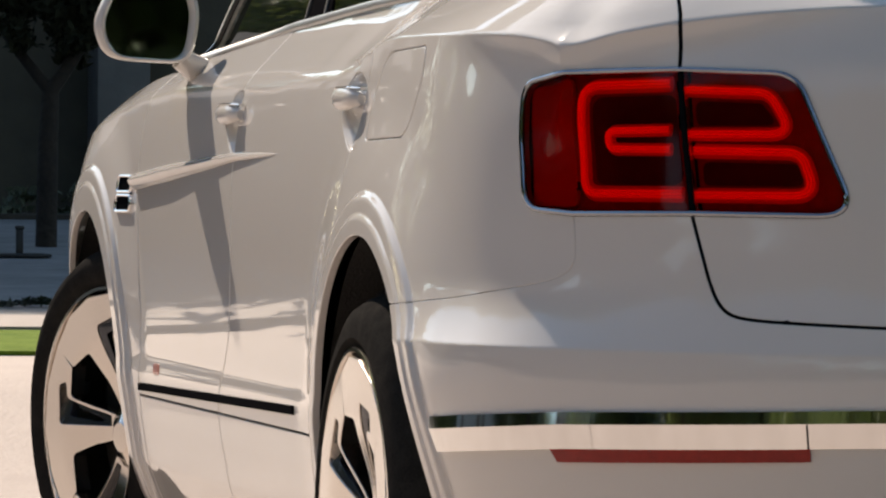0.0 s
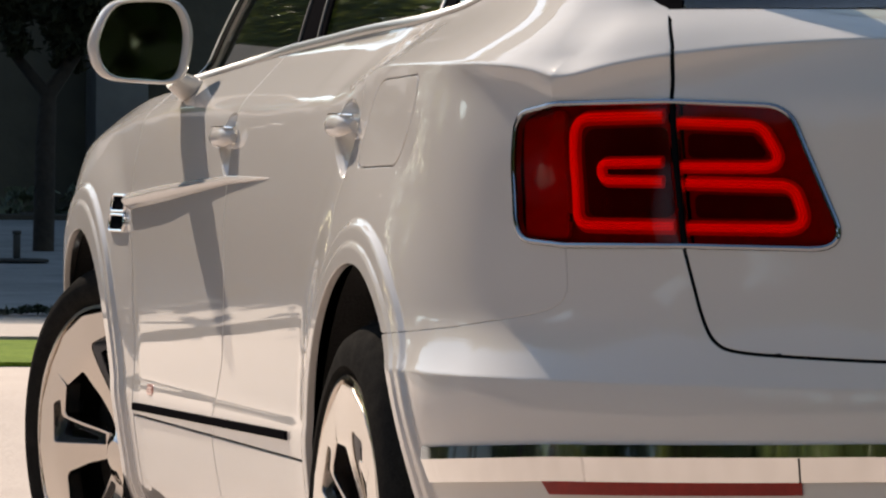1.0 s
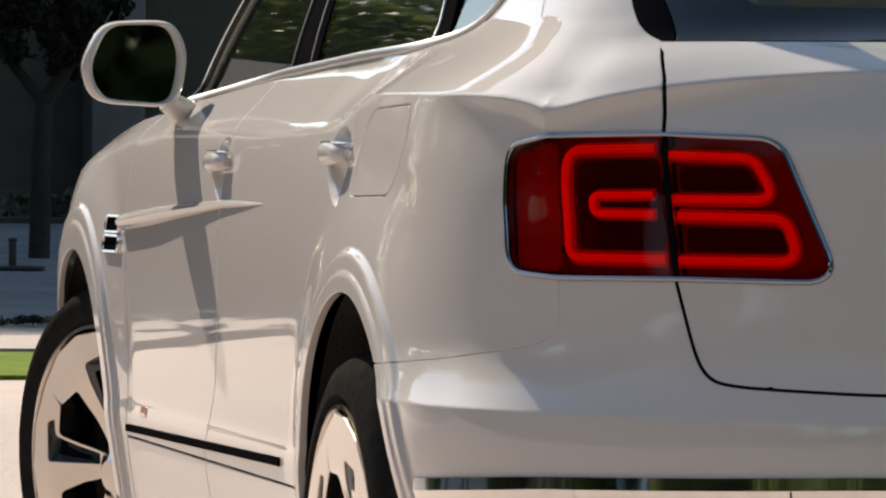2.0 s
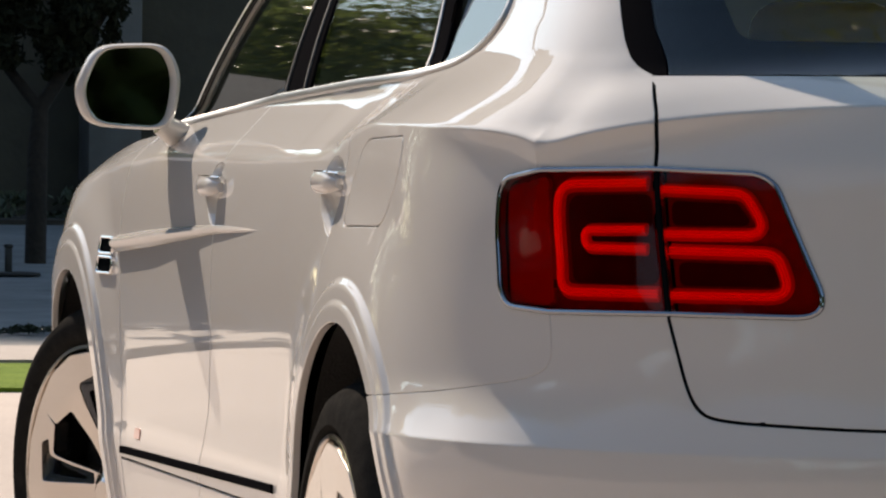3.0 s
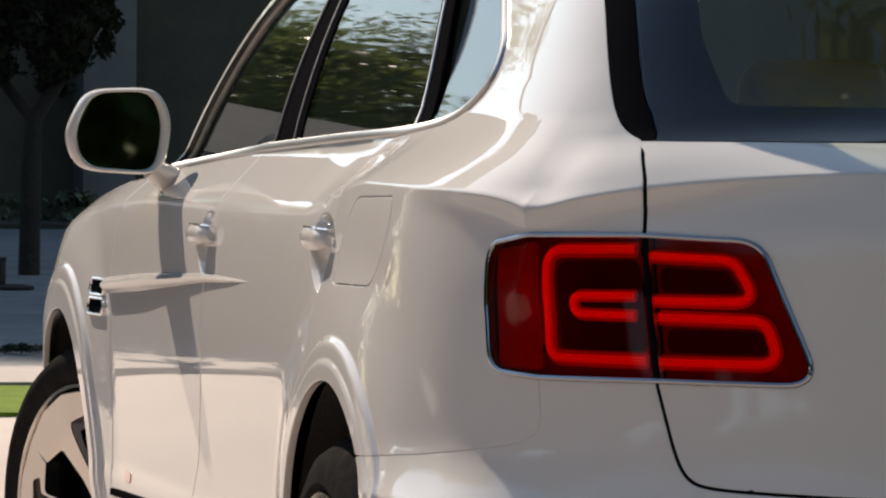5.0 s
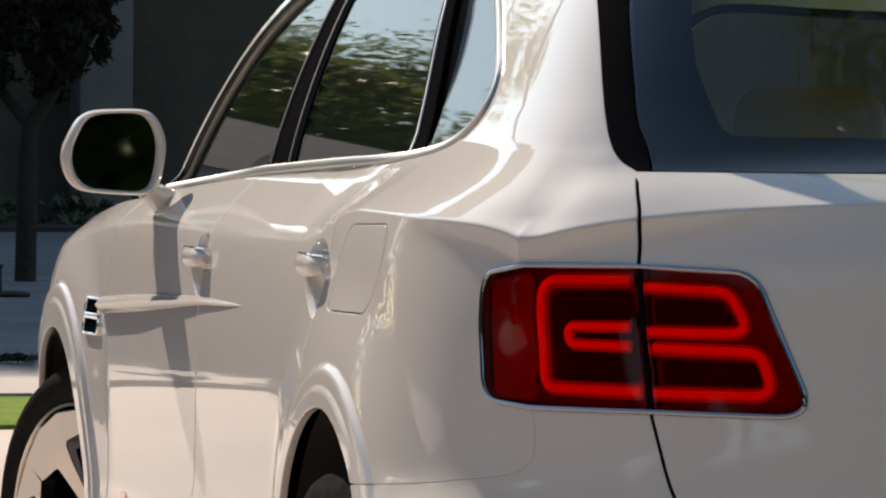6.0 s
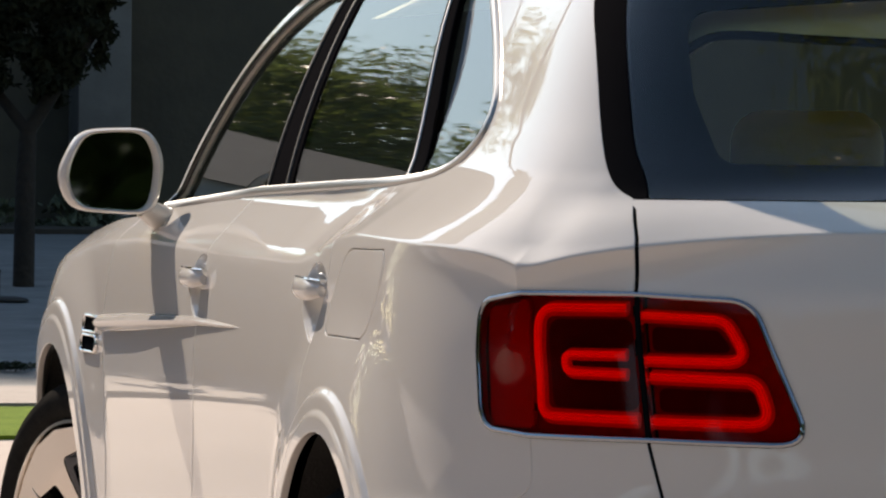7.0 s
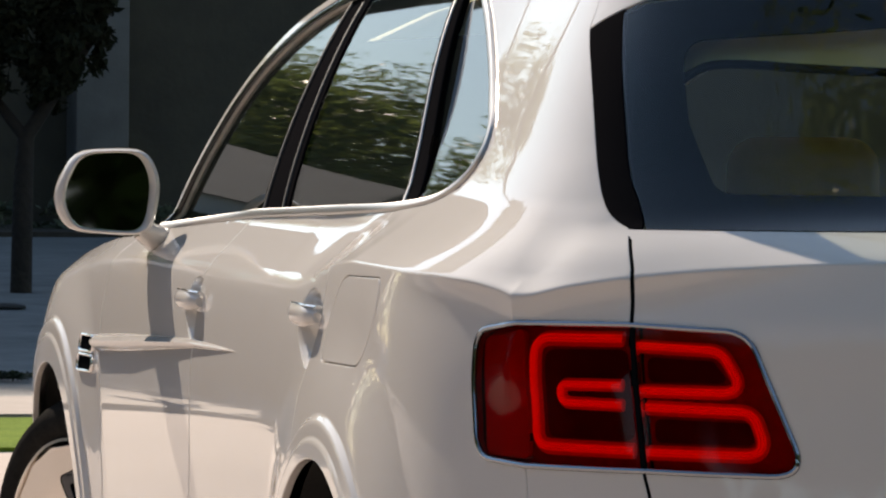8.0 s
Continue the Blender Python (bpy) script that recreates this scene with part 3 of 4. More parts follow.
panel("sill_panel", body, [(0.4535, 0.506), (0.9, 0.506), (1.443, 0.506), (1.415, 0.42), (1.410, SILL), (0.468, SILL), (0.456, 0.40)], paint, car, "body-coloured sill below the rear door", step=0.02, line=0.012, both=True)
panel("sill_panel", body, [(1.451, 0.506), (1.9, 0.506), (2.389, 0.506), (2.391, 0.40), (2.403, SILL), (1.418, SILL), (1.423, 0.42)], paint, car, "body-coloured sill below the front door", step=0.02, line=0.012, both=True)


def inset(d):
    return lambda s, z: body(s, z) - skin_normal(body, s, z) * d


# dark structure behind the gaps
shell = [(TAIL, 1.20), (TAIL, SILL + 0.02), (-0.47, SILL + 0.02)] + arc(AXLE_R, 0.475, 194, -14, 40) + arc(AXLE_F, 0.455, 196, -18, 40) + [(3.78, SILL + 0.02), (3.78, 0.72), (3.2, 0.98), (2.8, 1.05), (2.4, 1.09), (2.16, 1.12), (1.25, 1.16), (0.2, 1.19), (-0.13, 1.215), (-0.34, 1.29), (-0.17, 1.41), (0.05, 1.54), (0.1, 1.62), (-0.5, 1.62), (-0.75, 1.487), (-0.83, 1.40), (-0.91, 1.28), (-0.95, 1.23), (-1.0, 1.20)]
panel("inner_shell", inset(0.065), shell, rubber, car, "dark seals and structure in the panel gaps", step=0.06, line=0.04, both=True)


# ---------------------------------------------------------------- glass, pillars and trims of the cabin
A_OUT = [(2.180, 1.150), (2.040, 1.292), (1.885, 1.431), (1.680, 1.528), (1.400, 1.585), (1.000, 1.640), (0.240, 1.640)]
A_IN = [(2.120, 1.153), (1.985, 1.288), (1.830, 1.420), (1.610, 1.510), (1.360, 1.560), (1.000, 1.596), (0.480, 1.600), (0.220, 1.576)]
A_OUT, A_IN = soft_line(A_OUT), soft_line(A_IN)
panel("roof_rail", body, A_OUT + A_IN[::-1], paint, car, "slim painted windscreen pillar and roof rail", step=0.02, line=0.012, both=True)


def glazing(s, z):
    """The side glass, a little inside the skin."""
    return body(s, z) - skin_normal(body, s, z, 0.02) * 0.010


def door_pane(s, z):
    s, z = np.broadcast_arrays(np.asarray(s, float), np.asarray(z, float))
    return np.stack([-door_glass(z), s, z], -1)


def quarter_pane(s, z):
    s, z = np.broadcast_arrays(np.asarray(s, float), np.asarray(z, float))
    return np.stack([-0.775 + 0.535 * (z - 1.316) + 0.28 * (z - 1.316) ** 2, s, z], -1)


panel("front_window", glazing, [(2.105, 1.156), (1.638, 1.178), (1.228, 1.196), (1.262, 1.570)] + [(u - 0.004, v - 0.003) for u, v in A_IN[::-1] if 1.27 < u < 2.10], tinted, car, "tinted front side window", step=0.016, line=0.03, lip=0.004, edge=0.0005, both=True, soft=(0.40, 0.03), bend=door_pane)
panel("rear_window", glazing, [(0.972, 1.203), (0.561, 1.213), (0.126, 1.225), (0.416, 1.594), (1.000, 1.591), (1.102, 1.584)], tinted, car, "tinted rear side window", step=0.016, line=0.03, lip=0.004, edge=0.0005, both=True, soft=(0.40, 0.03), bend=door_pane)
panel("quarter_window", glazing, [(0.050, 1.231), (-0.095, 1.240), (-0.155, 1.253), (-0.232, 1.281), (-0.266, 1.303), (-0.240, 1.336), (-0.131, 1.387), (0.004, 1.458), (0.115, 1.515), (0.247, 1.573), (0.362, 1.592)], tinted, car, "tinted rear quarter window", step=0.016, line=0.02, lip=0.004, edge=0.0005, both=True, soft=(0.40, 0.03), bend=quarter_pane)
panel("centre_pillar", inset(0.007), [(1.226, 1.196), (0.974, 1.203), (1.104, 1.584), (1.260, 1.566)], pillar_black, car, "black centre pillar", step=0.03, both=True)
panel("rear_pillar", inset(0.007), [(0.124, 1.225), (0.052, 1.229), (0.364, 1.592), (0.414, 1.594)], pillar_black, car, "black rear pillar", step=0.02, both=True)
for u, du in ((1.190, 0.045), (1.005, 0.115)):
    line = [(u + du * k / 12, 1.2 + 0.36 * k / 12) for k in range(13)]
    tube("window_channel", body, line, 0.012, rubber, car, lift=-0.006, proud=0.004, closed=False)
line = [(0.112 + 0.275 * k / 12, 1.228 + 0.36 * k / 12) for k in range(13)]
tube("window_channel", body, line, 0.007, satin, car, lift=-0.006, proud=0.003, closed=False)

pts = []
for a, b in zip(WINDOW_LINE, WINDOW_LINE[1:]):
    m = max(1, int(math.hypot(b[0] - a[0], b[1] - a[1]) / 0.02))
    pts += [(a[0] + (b[0] - a[0]) * k / m, a[1] + (b[1] - a[1]) * k / m) for k in range(m)]
sm = np.array(pts)
for _ in range(3):
    sm[1:-1] = 0.25 * sm[:-2] + 0.5 * sm[1:-1] + 0.25 * sm[2:]
trim = tube("window_trim", body, sm + np.array([0.0, 0.002]), 0.016, satin, car, "bright satin window surround", lift=0.001, proud=0.006, closed=False)
flipped(trim, car)
up = []
for a, b in zip(A_IN[:-1], A_IN[1:]):
    m = max(1, int(math.hypot(b[0] - a[0], b[1] - a[1]) / 0.03))
    up += [(a[0] + (b[0] - a[0]) * k / m, a[1] + (b[1] - a[1]) * k / m) for k in range(m)]
tube("upper_window_trim", body, up, 0.024, gloss_black, car, "gloss black seal above the side windows", lift=0.0, proud=0.005, closed=False)

# rear screen: black side fin, dark border, tinted pane, painted spoiler above
fin = [(u - 0.003, v) for u, v in REAR_GLASS_EDGE[1:]] + [(-1.006, 1.2085)] + soft_line([(-0.996, 1.222), (-0.978, 1.245), (-0.944, 1.276), (-0.880, 1.369), (-0.805, 1.462), (-0.760, 1.518)], 2)
panel("screen_fin", body, fin, pillar_black, car, "gloss black fin beside the rear screen", step=0.016, line=0.012, both=True)
pane = [(-1.010, 1.2085), (TAIL, 1.2085), (TAIL, 1.560), (-1.05, 1.552), (-0.805, 1.530), (-0.764, 1.514)] + [(u - 0.004, v) for u, v in soft_line([(-0.996, 1.222), (-0.978, 1.245), (-0.944, 1.276), (-0.880, 1.369), (-0.805, 1.462)], 2)[::-1]]
panel("rear_screen", body, pane, screen_glass, car, "tinted rear screen reflecting trees and sky", soft=0.02, step=0.02, line=0.015, lip=0.004, edge=0.0005, both=True)
hole = rounded([(-1.085, 1.262), (TAIL + 0.03, 1.257), (TAIL + 0.03, 1.502), (-1.264, 1.497), (-0.928, 1.476), (-1.000, 1.360)], [0.06, 0.0005, 0.0005, 0.05, 0.025, 0.03])
panel("screen_border", inset(0.006), pane, print_black, car, "black printed border of the rear screen", holes=[hole], step=0.03, line=0.012, lip=0.002, edge=0.0003, both=True)
header = soft_line([(-0.905, 1.430), (-0.945, 1.470), (-1.000, 1.482), (-1.20, 1.470), (TAIL, 1.460)], 2) + [(TAIL, 1.535), (-1.0, 1.530), (-0.86, 1.515)]
panel("header_trim", inset(0.05), header, headliner_mat, car, "pale beige trim above the rear screen", step=0.03, line=0.02, both=True)
cap = [(-0.615, 1.620), (-0.663, 1.494), (-0.760, 1.522), (-0.805, 1.534), (-1.05, 1.556), (TAIL, 1.564), (TAIL, 1.64)]
panel("roof_spoiler", body, cap, paint, car, "body-coloured roof spoiler", step=0.03, line=0.015, both=True)


def crossing(name, stations, mat, label, n=16):
    """A sheet arched over the car from the left edge to the right edge at each station: (left point, rise)."""
    bm = bmesh.new()
    rows = []
    for (x, y, z), rise in stations:
        rows.append([bm.verts.new((x * (1 - 2 * k / n), y, z + rise * (1 - (1 - 2 * k / n) ** 2))) for k in range(n + 1)])
    for a, b in zip(rows, rows[1:]):
        for k in range(n):
            bm.faces.new((a[k], a[k + 1], b[k + 1], b[k]))
    return part(name, bm, mat, car, label)


crossing("roof", [(body(y, 1.638), 0.10) for y in (-0.54, -0.2, 0.2, 0.6, 1.0)] + [(body(1.39, 1.586), 0.11)], paint, "pearl white roof")
crossing("windscreen", [(body(1.40, 1.584), 0.10), (body(1.68, 1.527), 0.05), (body(1.885, 1.43), 0.02), (body(2.04, 1.291), 0.0), ((-0.88, 2.22, 1.145), 0.02)], clear_glass, "clear windscreen")
screen_front = bpy.data.objects["windscreen"].data
if screen_front.polygons[0].normal.z > 0:
    screen_front.flip_normals()
crossing("bonnet", [((-0.88, 2.24, 1.125), 0.03)] + [(body(y, float(shoulder_top(y)) - 0.012), 0.05) for y in (2.4, 2.6, 2.8, 3.0, 3.2, 3.4, 3.6)] + [(body(3.79, 0.80), 0.10)], paint, "pearl white bonnet")
bm = bmesh.new()
front = [body(3.79, z) for z in (0.79, 0.60, 0.45, 0.28)]
rows = [[bm.verts.new((p[0] * (1 - 2 * k / 16), p[1] + 0.22 * (1 - (1 - k / 8) ** 4), p[2])) for k in range(17)] for p in front]
rows.insert(0, [bm.verts.new((front[0][0] * (1 - 2 * k / 16), 3.79, 0.795 + 0.10 * (1 - (1 - k / 8) ** 2))) for k in range(17)])
for a, b in zip(rows, rows[1:]):
    for k in range(16):
        bm.faces.new((a[k], a[k + 1], b[k + 1], b[k]))
part("nose", bm, paint, car, "pearl white nose")

# cabin
bm = bmesh.new()
box(bm, (-0.80, -0.95, 0.86), (0.80, 2.2, 0.90), 0.01)
part("cabin_floor", bm, carpet_mat, car, "cream carpeted cabin floor")
bm = bmesh.new()
rows = []
for y in np.linspace(-0.62, 1.35, 9):
    rows.append([bm.verts.new((x, y, 1.615 - 0.10 * abs(x / 0.62) ** 3 - 0.10 * max(0, -y - 0.35))) for x in np.linspace(-0.66, 0.66, 13)])
for a, b in zip(rows, rows[1:]):
    for k in range(12):
        bm.faces.new((a[k], a[k + 1], b[k + 1], b[k]))
part("headliner", bm, headliner_mat, car, "pale beige headliner")
for x, y, back, rest in ((-0.40, 0.98, 1.20, 1.38), (0.40, 0.98, 1.20, 1.38), (-0.25, -0.12, 1.15, 1.335), (0.45, -0.12, 1.15, 1.335)):
    bm = bmesh.new()
    box(bm, (x - 0.25, y - 0.07, 0.88), (x + 0.25, y + 0.07, back), 0.06, 3)
    box(bm, (x - 0.12, y - 0.05, back + 0.01), (x + 0.12, y + 0.05, rest), 0.049, 4)
    part("seat", bm, leather, car, "cream leather seat with headrest")
tube("header_seal", inset(0.044), [(u, v - 0.010) for u, v in header[2:17]], 0.014, print_black, car, "dark seal under the header trim", proud=0.006, closed=False)
bm = bmesh.new()
box(bm, (-0.84, 1.85, 0.9), (0.84, 2.2, 1.12), 0.05, 3)
part("dashboard", bm, cabin_dark, car, "dark dashboard")

# ---------------------------------------------------------------- tail lamp
surround = tube("lamp_surround", body, dense(LAMP, 0.012), 0.0085, lamp_chrome, car, "slim chrome surround of the tail lamp", lift=0.0, proud=0.004)


# added black strip along the tailgate gap: the gap's darkness as colour
seal = []
for a, b in zip(GATE_CUT, GATE_CUT[1:]):
    m = max(1, int(math.hypot(b[0] - a[0], b[1] - a[1]) / 0.010))
    seal += [(a[0] + (b[0] - a[0]) * k / m, a[1] + (b[1] - a[1]) * k / m) for k in range(m)]
tube("gate_gap_strip", body, [p for p in seal if p[1] > 0.72], 0.0105, print_black, car, "black strip that paints the dark of the tailgate gap", lift=-0.0040, proud=0.0035, closed=False)


def lamp(name, outline, guides, blocks, cavities, label):
    lens = panel(name, body, outline, lens_red, car, label, step=0.02, line=0.008, lip=0.008, edge=0.0005, lift=0.001)
    panel("lamp_body", inset(0.018), outline, lamp_deep, lens, "deep red lamp body", step=0.02, line=0.012, lip=0.012, edge=0.0005)
    for outer in blocks:
        panel("lamp_reflector", inset(0.008), outer, lamp_side, lens, "red inner reflector", step=0.012, line=0.006, lip=0.008)
    for dark in cavities:
        panel("lamp_cavity", inset(0.0165), dark, lamp_dark, lens, "dark cavity between the light guides", step=0.02, line=0.012, lip=0.003, edge=0.0005)
    for path, wide in guides:
        pts = np.array(path)
        for off in (-0.30, 0.0, 0.30):
            tube("light_guide", body, beside(pts, off * wide), wide * 0.22, light_guide, lens, "lit red light guide", lift=-0.008, proud=0.003, closed=False)
        tube("guide_edge", body, pts, wide * 1.5, guide_glow, lens, "dimmer red edge of the light guide", lift=-0.0125, proud=0.005, closed=False)


def run(points, radius):
    """An open path with rounded corners."""
    closed = rounded(points, [0] + [radius] * (len(points) - 2) + [0], 8)
    out = []
    for a, b in zip(closed, closed[1:]):
        m = max(1, int(math.hypot(b[0] - a[0], b[1] - a[1]) / 0.01))
        out += [(a[0] + (b[0] - a[0]) * k / m, a[1] + (b[1] - a[1]) * k / m) for k in range(m)]
    return out + [closed[-1]]


lamp("tail_lamp", lamp_body,
     [(run([(-1.020, 1.060), (-0.879, 1.057), (-0.896, 0.9065), (-1.050, 0.9065)], 0.024), 0.015),
      (run([(-1.026, 0.9955), (-0.930, 0.9935), (-0.934, 0.968), (-1.029, 0.968)], 0.016), 0.012)],
     [rounded([(-0.772, 1.052), (-0.860, 1.066), (-0.880, 0.888), (-0.795, 0.889)], 0.010)],
     [rounded([(-1.024, 1.046), (-0.892, 1.043), (-0.908, 0.920), (-1.048, 0.920)], 0.016)], "lit red tail lamp on the rear wing")
lamp("tail_lamp", lamp_gate,
     [(run([(-1.046, 1.051), (-1.158, 1.047), (-1.192, 0.9895), (-1.056, 0.9895)], 0.030), 0.013),
      (run([(-1.063, 0.9665), (-1.203, 0.9645), (-1.224, 0.9055), (-1.070, 0.9055)], 0.026), 0.014)],
     [], [rounded([(-1.055, 1.037), (-1.146, 1.033), (-1.170, 1.003), (-1.060, 1.003)], 0.010), rounded([(-1.072, 0.952), (-1.196, 0.950), (-1.208, 0.920), (-1.076, 0.920)], 0.010)], "lit red tail lamp on the tailgate")

# ---------------------------------------------------------------- bumper trims


def moulding(name, F, line, profile, mat, parent, label, mirror=True, slant=0.0):
    """A strip along a line on the skin; profile of (height offset, proud)."""
    L = np.array(line)
    bm = bmesh.new()
    cols = []
    for dv, out in profile:
        u = L[:, 0] + slant * dv * np.linspace(1, 0, len(L))
        P, N = F(u, L[:, 1] + dv), skin_normal(F, u, L[:, 1] + dv)
        cols.append([bm.verts.new(p) for p in P + N * out])
    m = len(cols)
    for a in range(m):
        b = (a + 1) % m
        for k in range(len(L) - 1):
            bm.faces.new((cols[a][k], cols[a][k + 1], cols[b][k + 1], cols[b][k]))
    bm.faces.new([c[0] for c in cols])
    bm.faces.new([c[-1] for c in cols[::-1]])
    ob = part(name, bm, mat, parent, label)
    ob.data.set_sharp_from_angle(angle=radians(12))
    if mirror:
        flipped(ob, parent)
    return ob


bar = [(s, float(np.interp(s, [-1.74, -1.3, -0.9, -0.6], [0.600, 0.5945, 0.5805, 0.562]))) for s in np.linspace(-0.588, TAIL, 70)]
moulding("bumper_strip", body, bar, [(0.0235, 0.0), (0.0225, 0.0065), (0.006, 0.0112), (-0.0285, 0.0055), (-0.030, 0.0)], chrome, car, "polished chrome strip across the bumper")
joint = [(s, float(np.interp(s, [-1.74, -1.3, -0.9, -0.6], [0.600, 0.5945, 0.5805, 0.562]))) for s in np.linspace(-1.2275, -1.2295, 4)]
moulding("strip_joint", body, joint, [(0.004, 0.0), (0.0045, 0.0122), (-0.0285, 0.0064), (-0.030, 0.0)], rubber, car, "thin dark joint in the chrome strip")
refl = [(s, float(np.interp(s, [-1.24, -0.86], [0.5555, 0.541]))) for s in np.linspace(-0.882, -1.230, 30)]
moulding("bumper_reflector", body, refl, [(0.0095, 0.0), (0.0090, 0.004), (-0.009, 0.005), (-0.0105, 0.0)], reflector_mat, car, "slim red bumper reflector", slant=0.7)

# flank trims
strip = [(y, float(np.interp(y, [0.6, 2.4], [0.545, 0.526]))) for y in np.linspace(0.64, 2.38, 60)]
moulding("door_strip", body, strip, [(0.0078, 0.0), (0.0064, 0.0050), (-0.0058, 0.0058), (-0.0078, 0.0)], pillar_black, car, "slim dark strip along the sill")
blade = [(y, float(np.interp(y, [0.78, 1.3, 2.475], [0.967, 0.961, 0.917]))) for y in np.linspace(0.78, 2.475, 60)]
L = np.array(blade)
bm = bmesh.new()
rings = []
P, N = body(L[:, 0], L[:, 1]), skin_normal(body, L[:, 0], L[:, 1])
for i in range(len(L)):
    k = min(1.0, (L[i, 0] - 0.770) / 1.3) ** 0.75
    rings.append([bm.verts.new(P[i] + N[i] * (0.019 * k * a - 0.002) + Vector((0, 0, 0.017 * k * b))) for a, b in ((0, 1.25), (0.55, 0.95), (1, 0.35), (0.95, 0.0), (0.45, -0.55), (0, -0.8))])
for a, b in zip(rings, rings[1:]):
    for j in range(5):
        bm.faces.new((a[j], a[j + 1], b[j + 1], b[j]))
bm.faces.new(rings[-1])
wing_line = part("blade_line", bm, paint, car, "raised body-coloured blade along the doors")
flipped(wing_line, car)

# wing vent: two chrome-framed slots, one above the other
for z0, z1 in ((0.900, 0.931), (0.862, 0.893)):
    out = rounded([(2.512, z0), (2.640, z0), (2.640, z1), (2.512, z1)], 0.012)
    vent = panel("vent_recess", body, out, print_black, car, "black slot of the wing vent", step=0.02, line=0.01, lift=0.002, lip=0.004)
    tube("vent_frame", body, dense(out, 0.01), 0.0065, chrome, vent, "chrome frame", lift=0.002, proud=0.005)
panel("wing_badge", body, rounded([(2.155, 0.574), (2.222, 0.574), (2.222, 0.556), (2.155, 0.556)], 0.009), badge_mat, car, "small dark red and bright badge", step=0.01, line=0.005, lift=0.002, lip=0.003)


# ---------------------------------------------------------------- door handles
def handle(y, z, door):
    """A pull handle on two ends over an oval dish."""
    cy, cz = min(DISHES, key=lambda d: abs(d[0] - y))
    rim = dish_outline(cy, cz, 1.0)

    def bowl(u, v):
        d = np.where(inside(rim, u, v), gap_to(rim, u, v), 0.0)
        deep = np.clip((cy + 0.115 - u) / 0.17, 0, 1)
        return body(u, v) - skin_normal(body, u, v) * (0.034 * deep * np.clip(d / 0.014, 0, 1) ** 0.7 + 0.0005)[..., None]
    base = panel("handle_dish", bowl, dish_outline(cy, cz, 1.0), paint, door, "shaded dish behind the handle", step=0.010, line=0.006, lip=0.002, edge=0.0005)
    bm = bmesh.new()
    rings = []
    n = 24
    for k in range(n + 1):
        u = -1 + 2 * k / n
        yy = y + 0.097 * u
        p, nn = body(yy, z), skin_normal(body, yy, z)
        stand = 0.012 * (1 - abs(u) ** 5) + 0.004
        thick, tall = 0.011 * (1 - 0.35 * u * u), 0.0175 * (1 - 0.5 * abs(u) ** 3)
        c = Vector(p) + Vector(nn) * stand
        rings.append([bm.verts.new(c + Vector(nn) * (thick * math.cos(t)) + Vector((0, 0, tall * math.sin(t)))) for t in (2 * math.pi * j / 12 for j in range(12))])
    for a, b in zip(rings, rings[1:]):
        for j in range(12):
            bm.faces.new((a[j], a[(j + 1) % 12], b[(j + 1) % 12], b[j]))
    bm.faces.new(rings[0][::-1])
    bm.faces.new(rings[-1])
    h = part("door_handle", bm, paint, door, "painted pull handle with bright edge")
    line = [(y + 0.097 * u, z + 0.016) for u in np.linspace(-1.12, 0.96, 22)]
    L = np.array(line)
    bm = bmesh.new()
    rings = []
    for yy, zz in line:
        u = (yy - y) / 0.097
        p, nn = Vector(body(yy, zz)), Vector(skin_normal(body, yy, zz))
        c = p + nn * (0.012 * max(0.0, 1 - abs(u) ** 5) + 0.006)
        rings.append([bm.verts.new(c + nn * (0.006 * math.cos(t)) + Vector((0, 0, 0.003 * math.sin(t)))) for t in (2 * math.pi * j / 8 for j in range(8))])
    for a, b in zip(rings, rings[1:]):
        for j in range(8):
            bm.faces.new((a[j], a[(j + 1) % 8], b[(j + 1) % 8], b[j]))
    bm.faces.new(rings[0][::-1])
    bm.faces.new(rings[-1])
    part("handle_strip", bm, chrome, door, "chrome strip on the handle")


handle(0.190, 1.048, rear_door_ob)
handle(1.339, 1.036, front_door_ob)

# ---------------------------------------------------------------- door mirror
def mirror_outline(k=1.0, n=48):
    """The mirror's face, seen from behind: a rounded slab, fuller below its outer corner."""
    pts = rounded([(-1.142, 1.212), (-1.100, 1.297), (-0.957, 1.301), (-0.929, 1.240), (-0.947, 1.136), (-1.117, 1.145)], [0.06, 0.055, 0.05, 0.07, 0.04, 0.055], 8)
    pts = np.array(dense(pts, 0.006))
    for _ in range(26):
        pts = 0.25 * np.roll(pts, 1, 0) + 0.5 * pts + 0.25 * np.roll(pts, -1, 0)
    c = np.array((-1.030, 1.217))
    return [tuple(c + (np.array(p) - c) * np.array((0.955 - (1 - k) * 1.55, 1 - (1 - k) * 0.80))) for p in pts]


bm = bmesh.new()
loops = []
for k, dy in ((0.40, 0.125), (0.62, 0.115), (0.85, 0.08), (0.97, 0.035), (1.0, 0.008), (0.985, -0.008), (0.96, -0.016), (0.93, -0.020), (0.90, -0.017), (0.885, -0.008), (0.872, 0.004)):
    loops.append([bm.verts.new((x, 1.950 + dy + (x + 1.035) * -0.15, z)) for x, z in mirror_outline(k)])
for a, b in zip(loops, loops[1:]):
    for j in range(len(a)):
        bm.faces.new((a[j], a[(j + 1) % len(a)], b[(j + 1) % len(a)], b[j]))
bm.faces.new(loops[0])
mirror = part("door_mirror", bm, paint, car, "pearl white door mirror housing")
bm = bmesh.new()
face = [bm.verts.new((x, 1.956 + (x + 1.035) * -0.10 + 0.0, z)) for x, z in mirror_outline(0.88)]
bm.faces.new(face)
part("mirror_glass", bm, mirror_glass, mirror, "dark reflecting mirror glass", smooth=False)
bm = bmesh.new()
rings = []
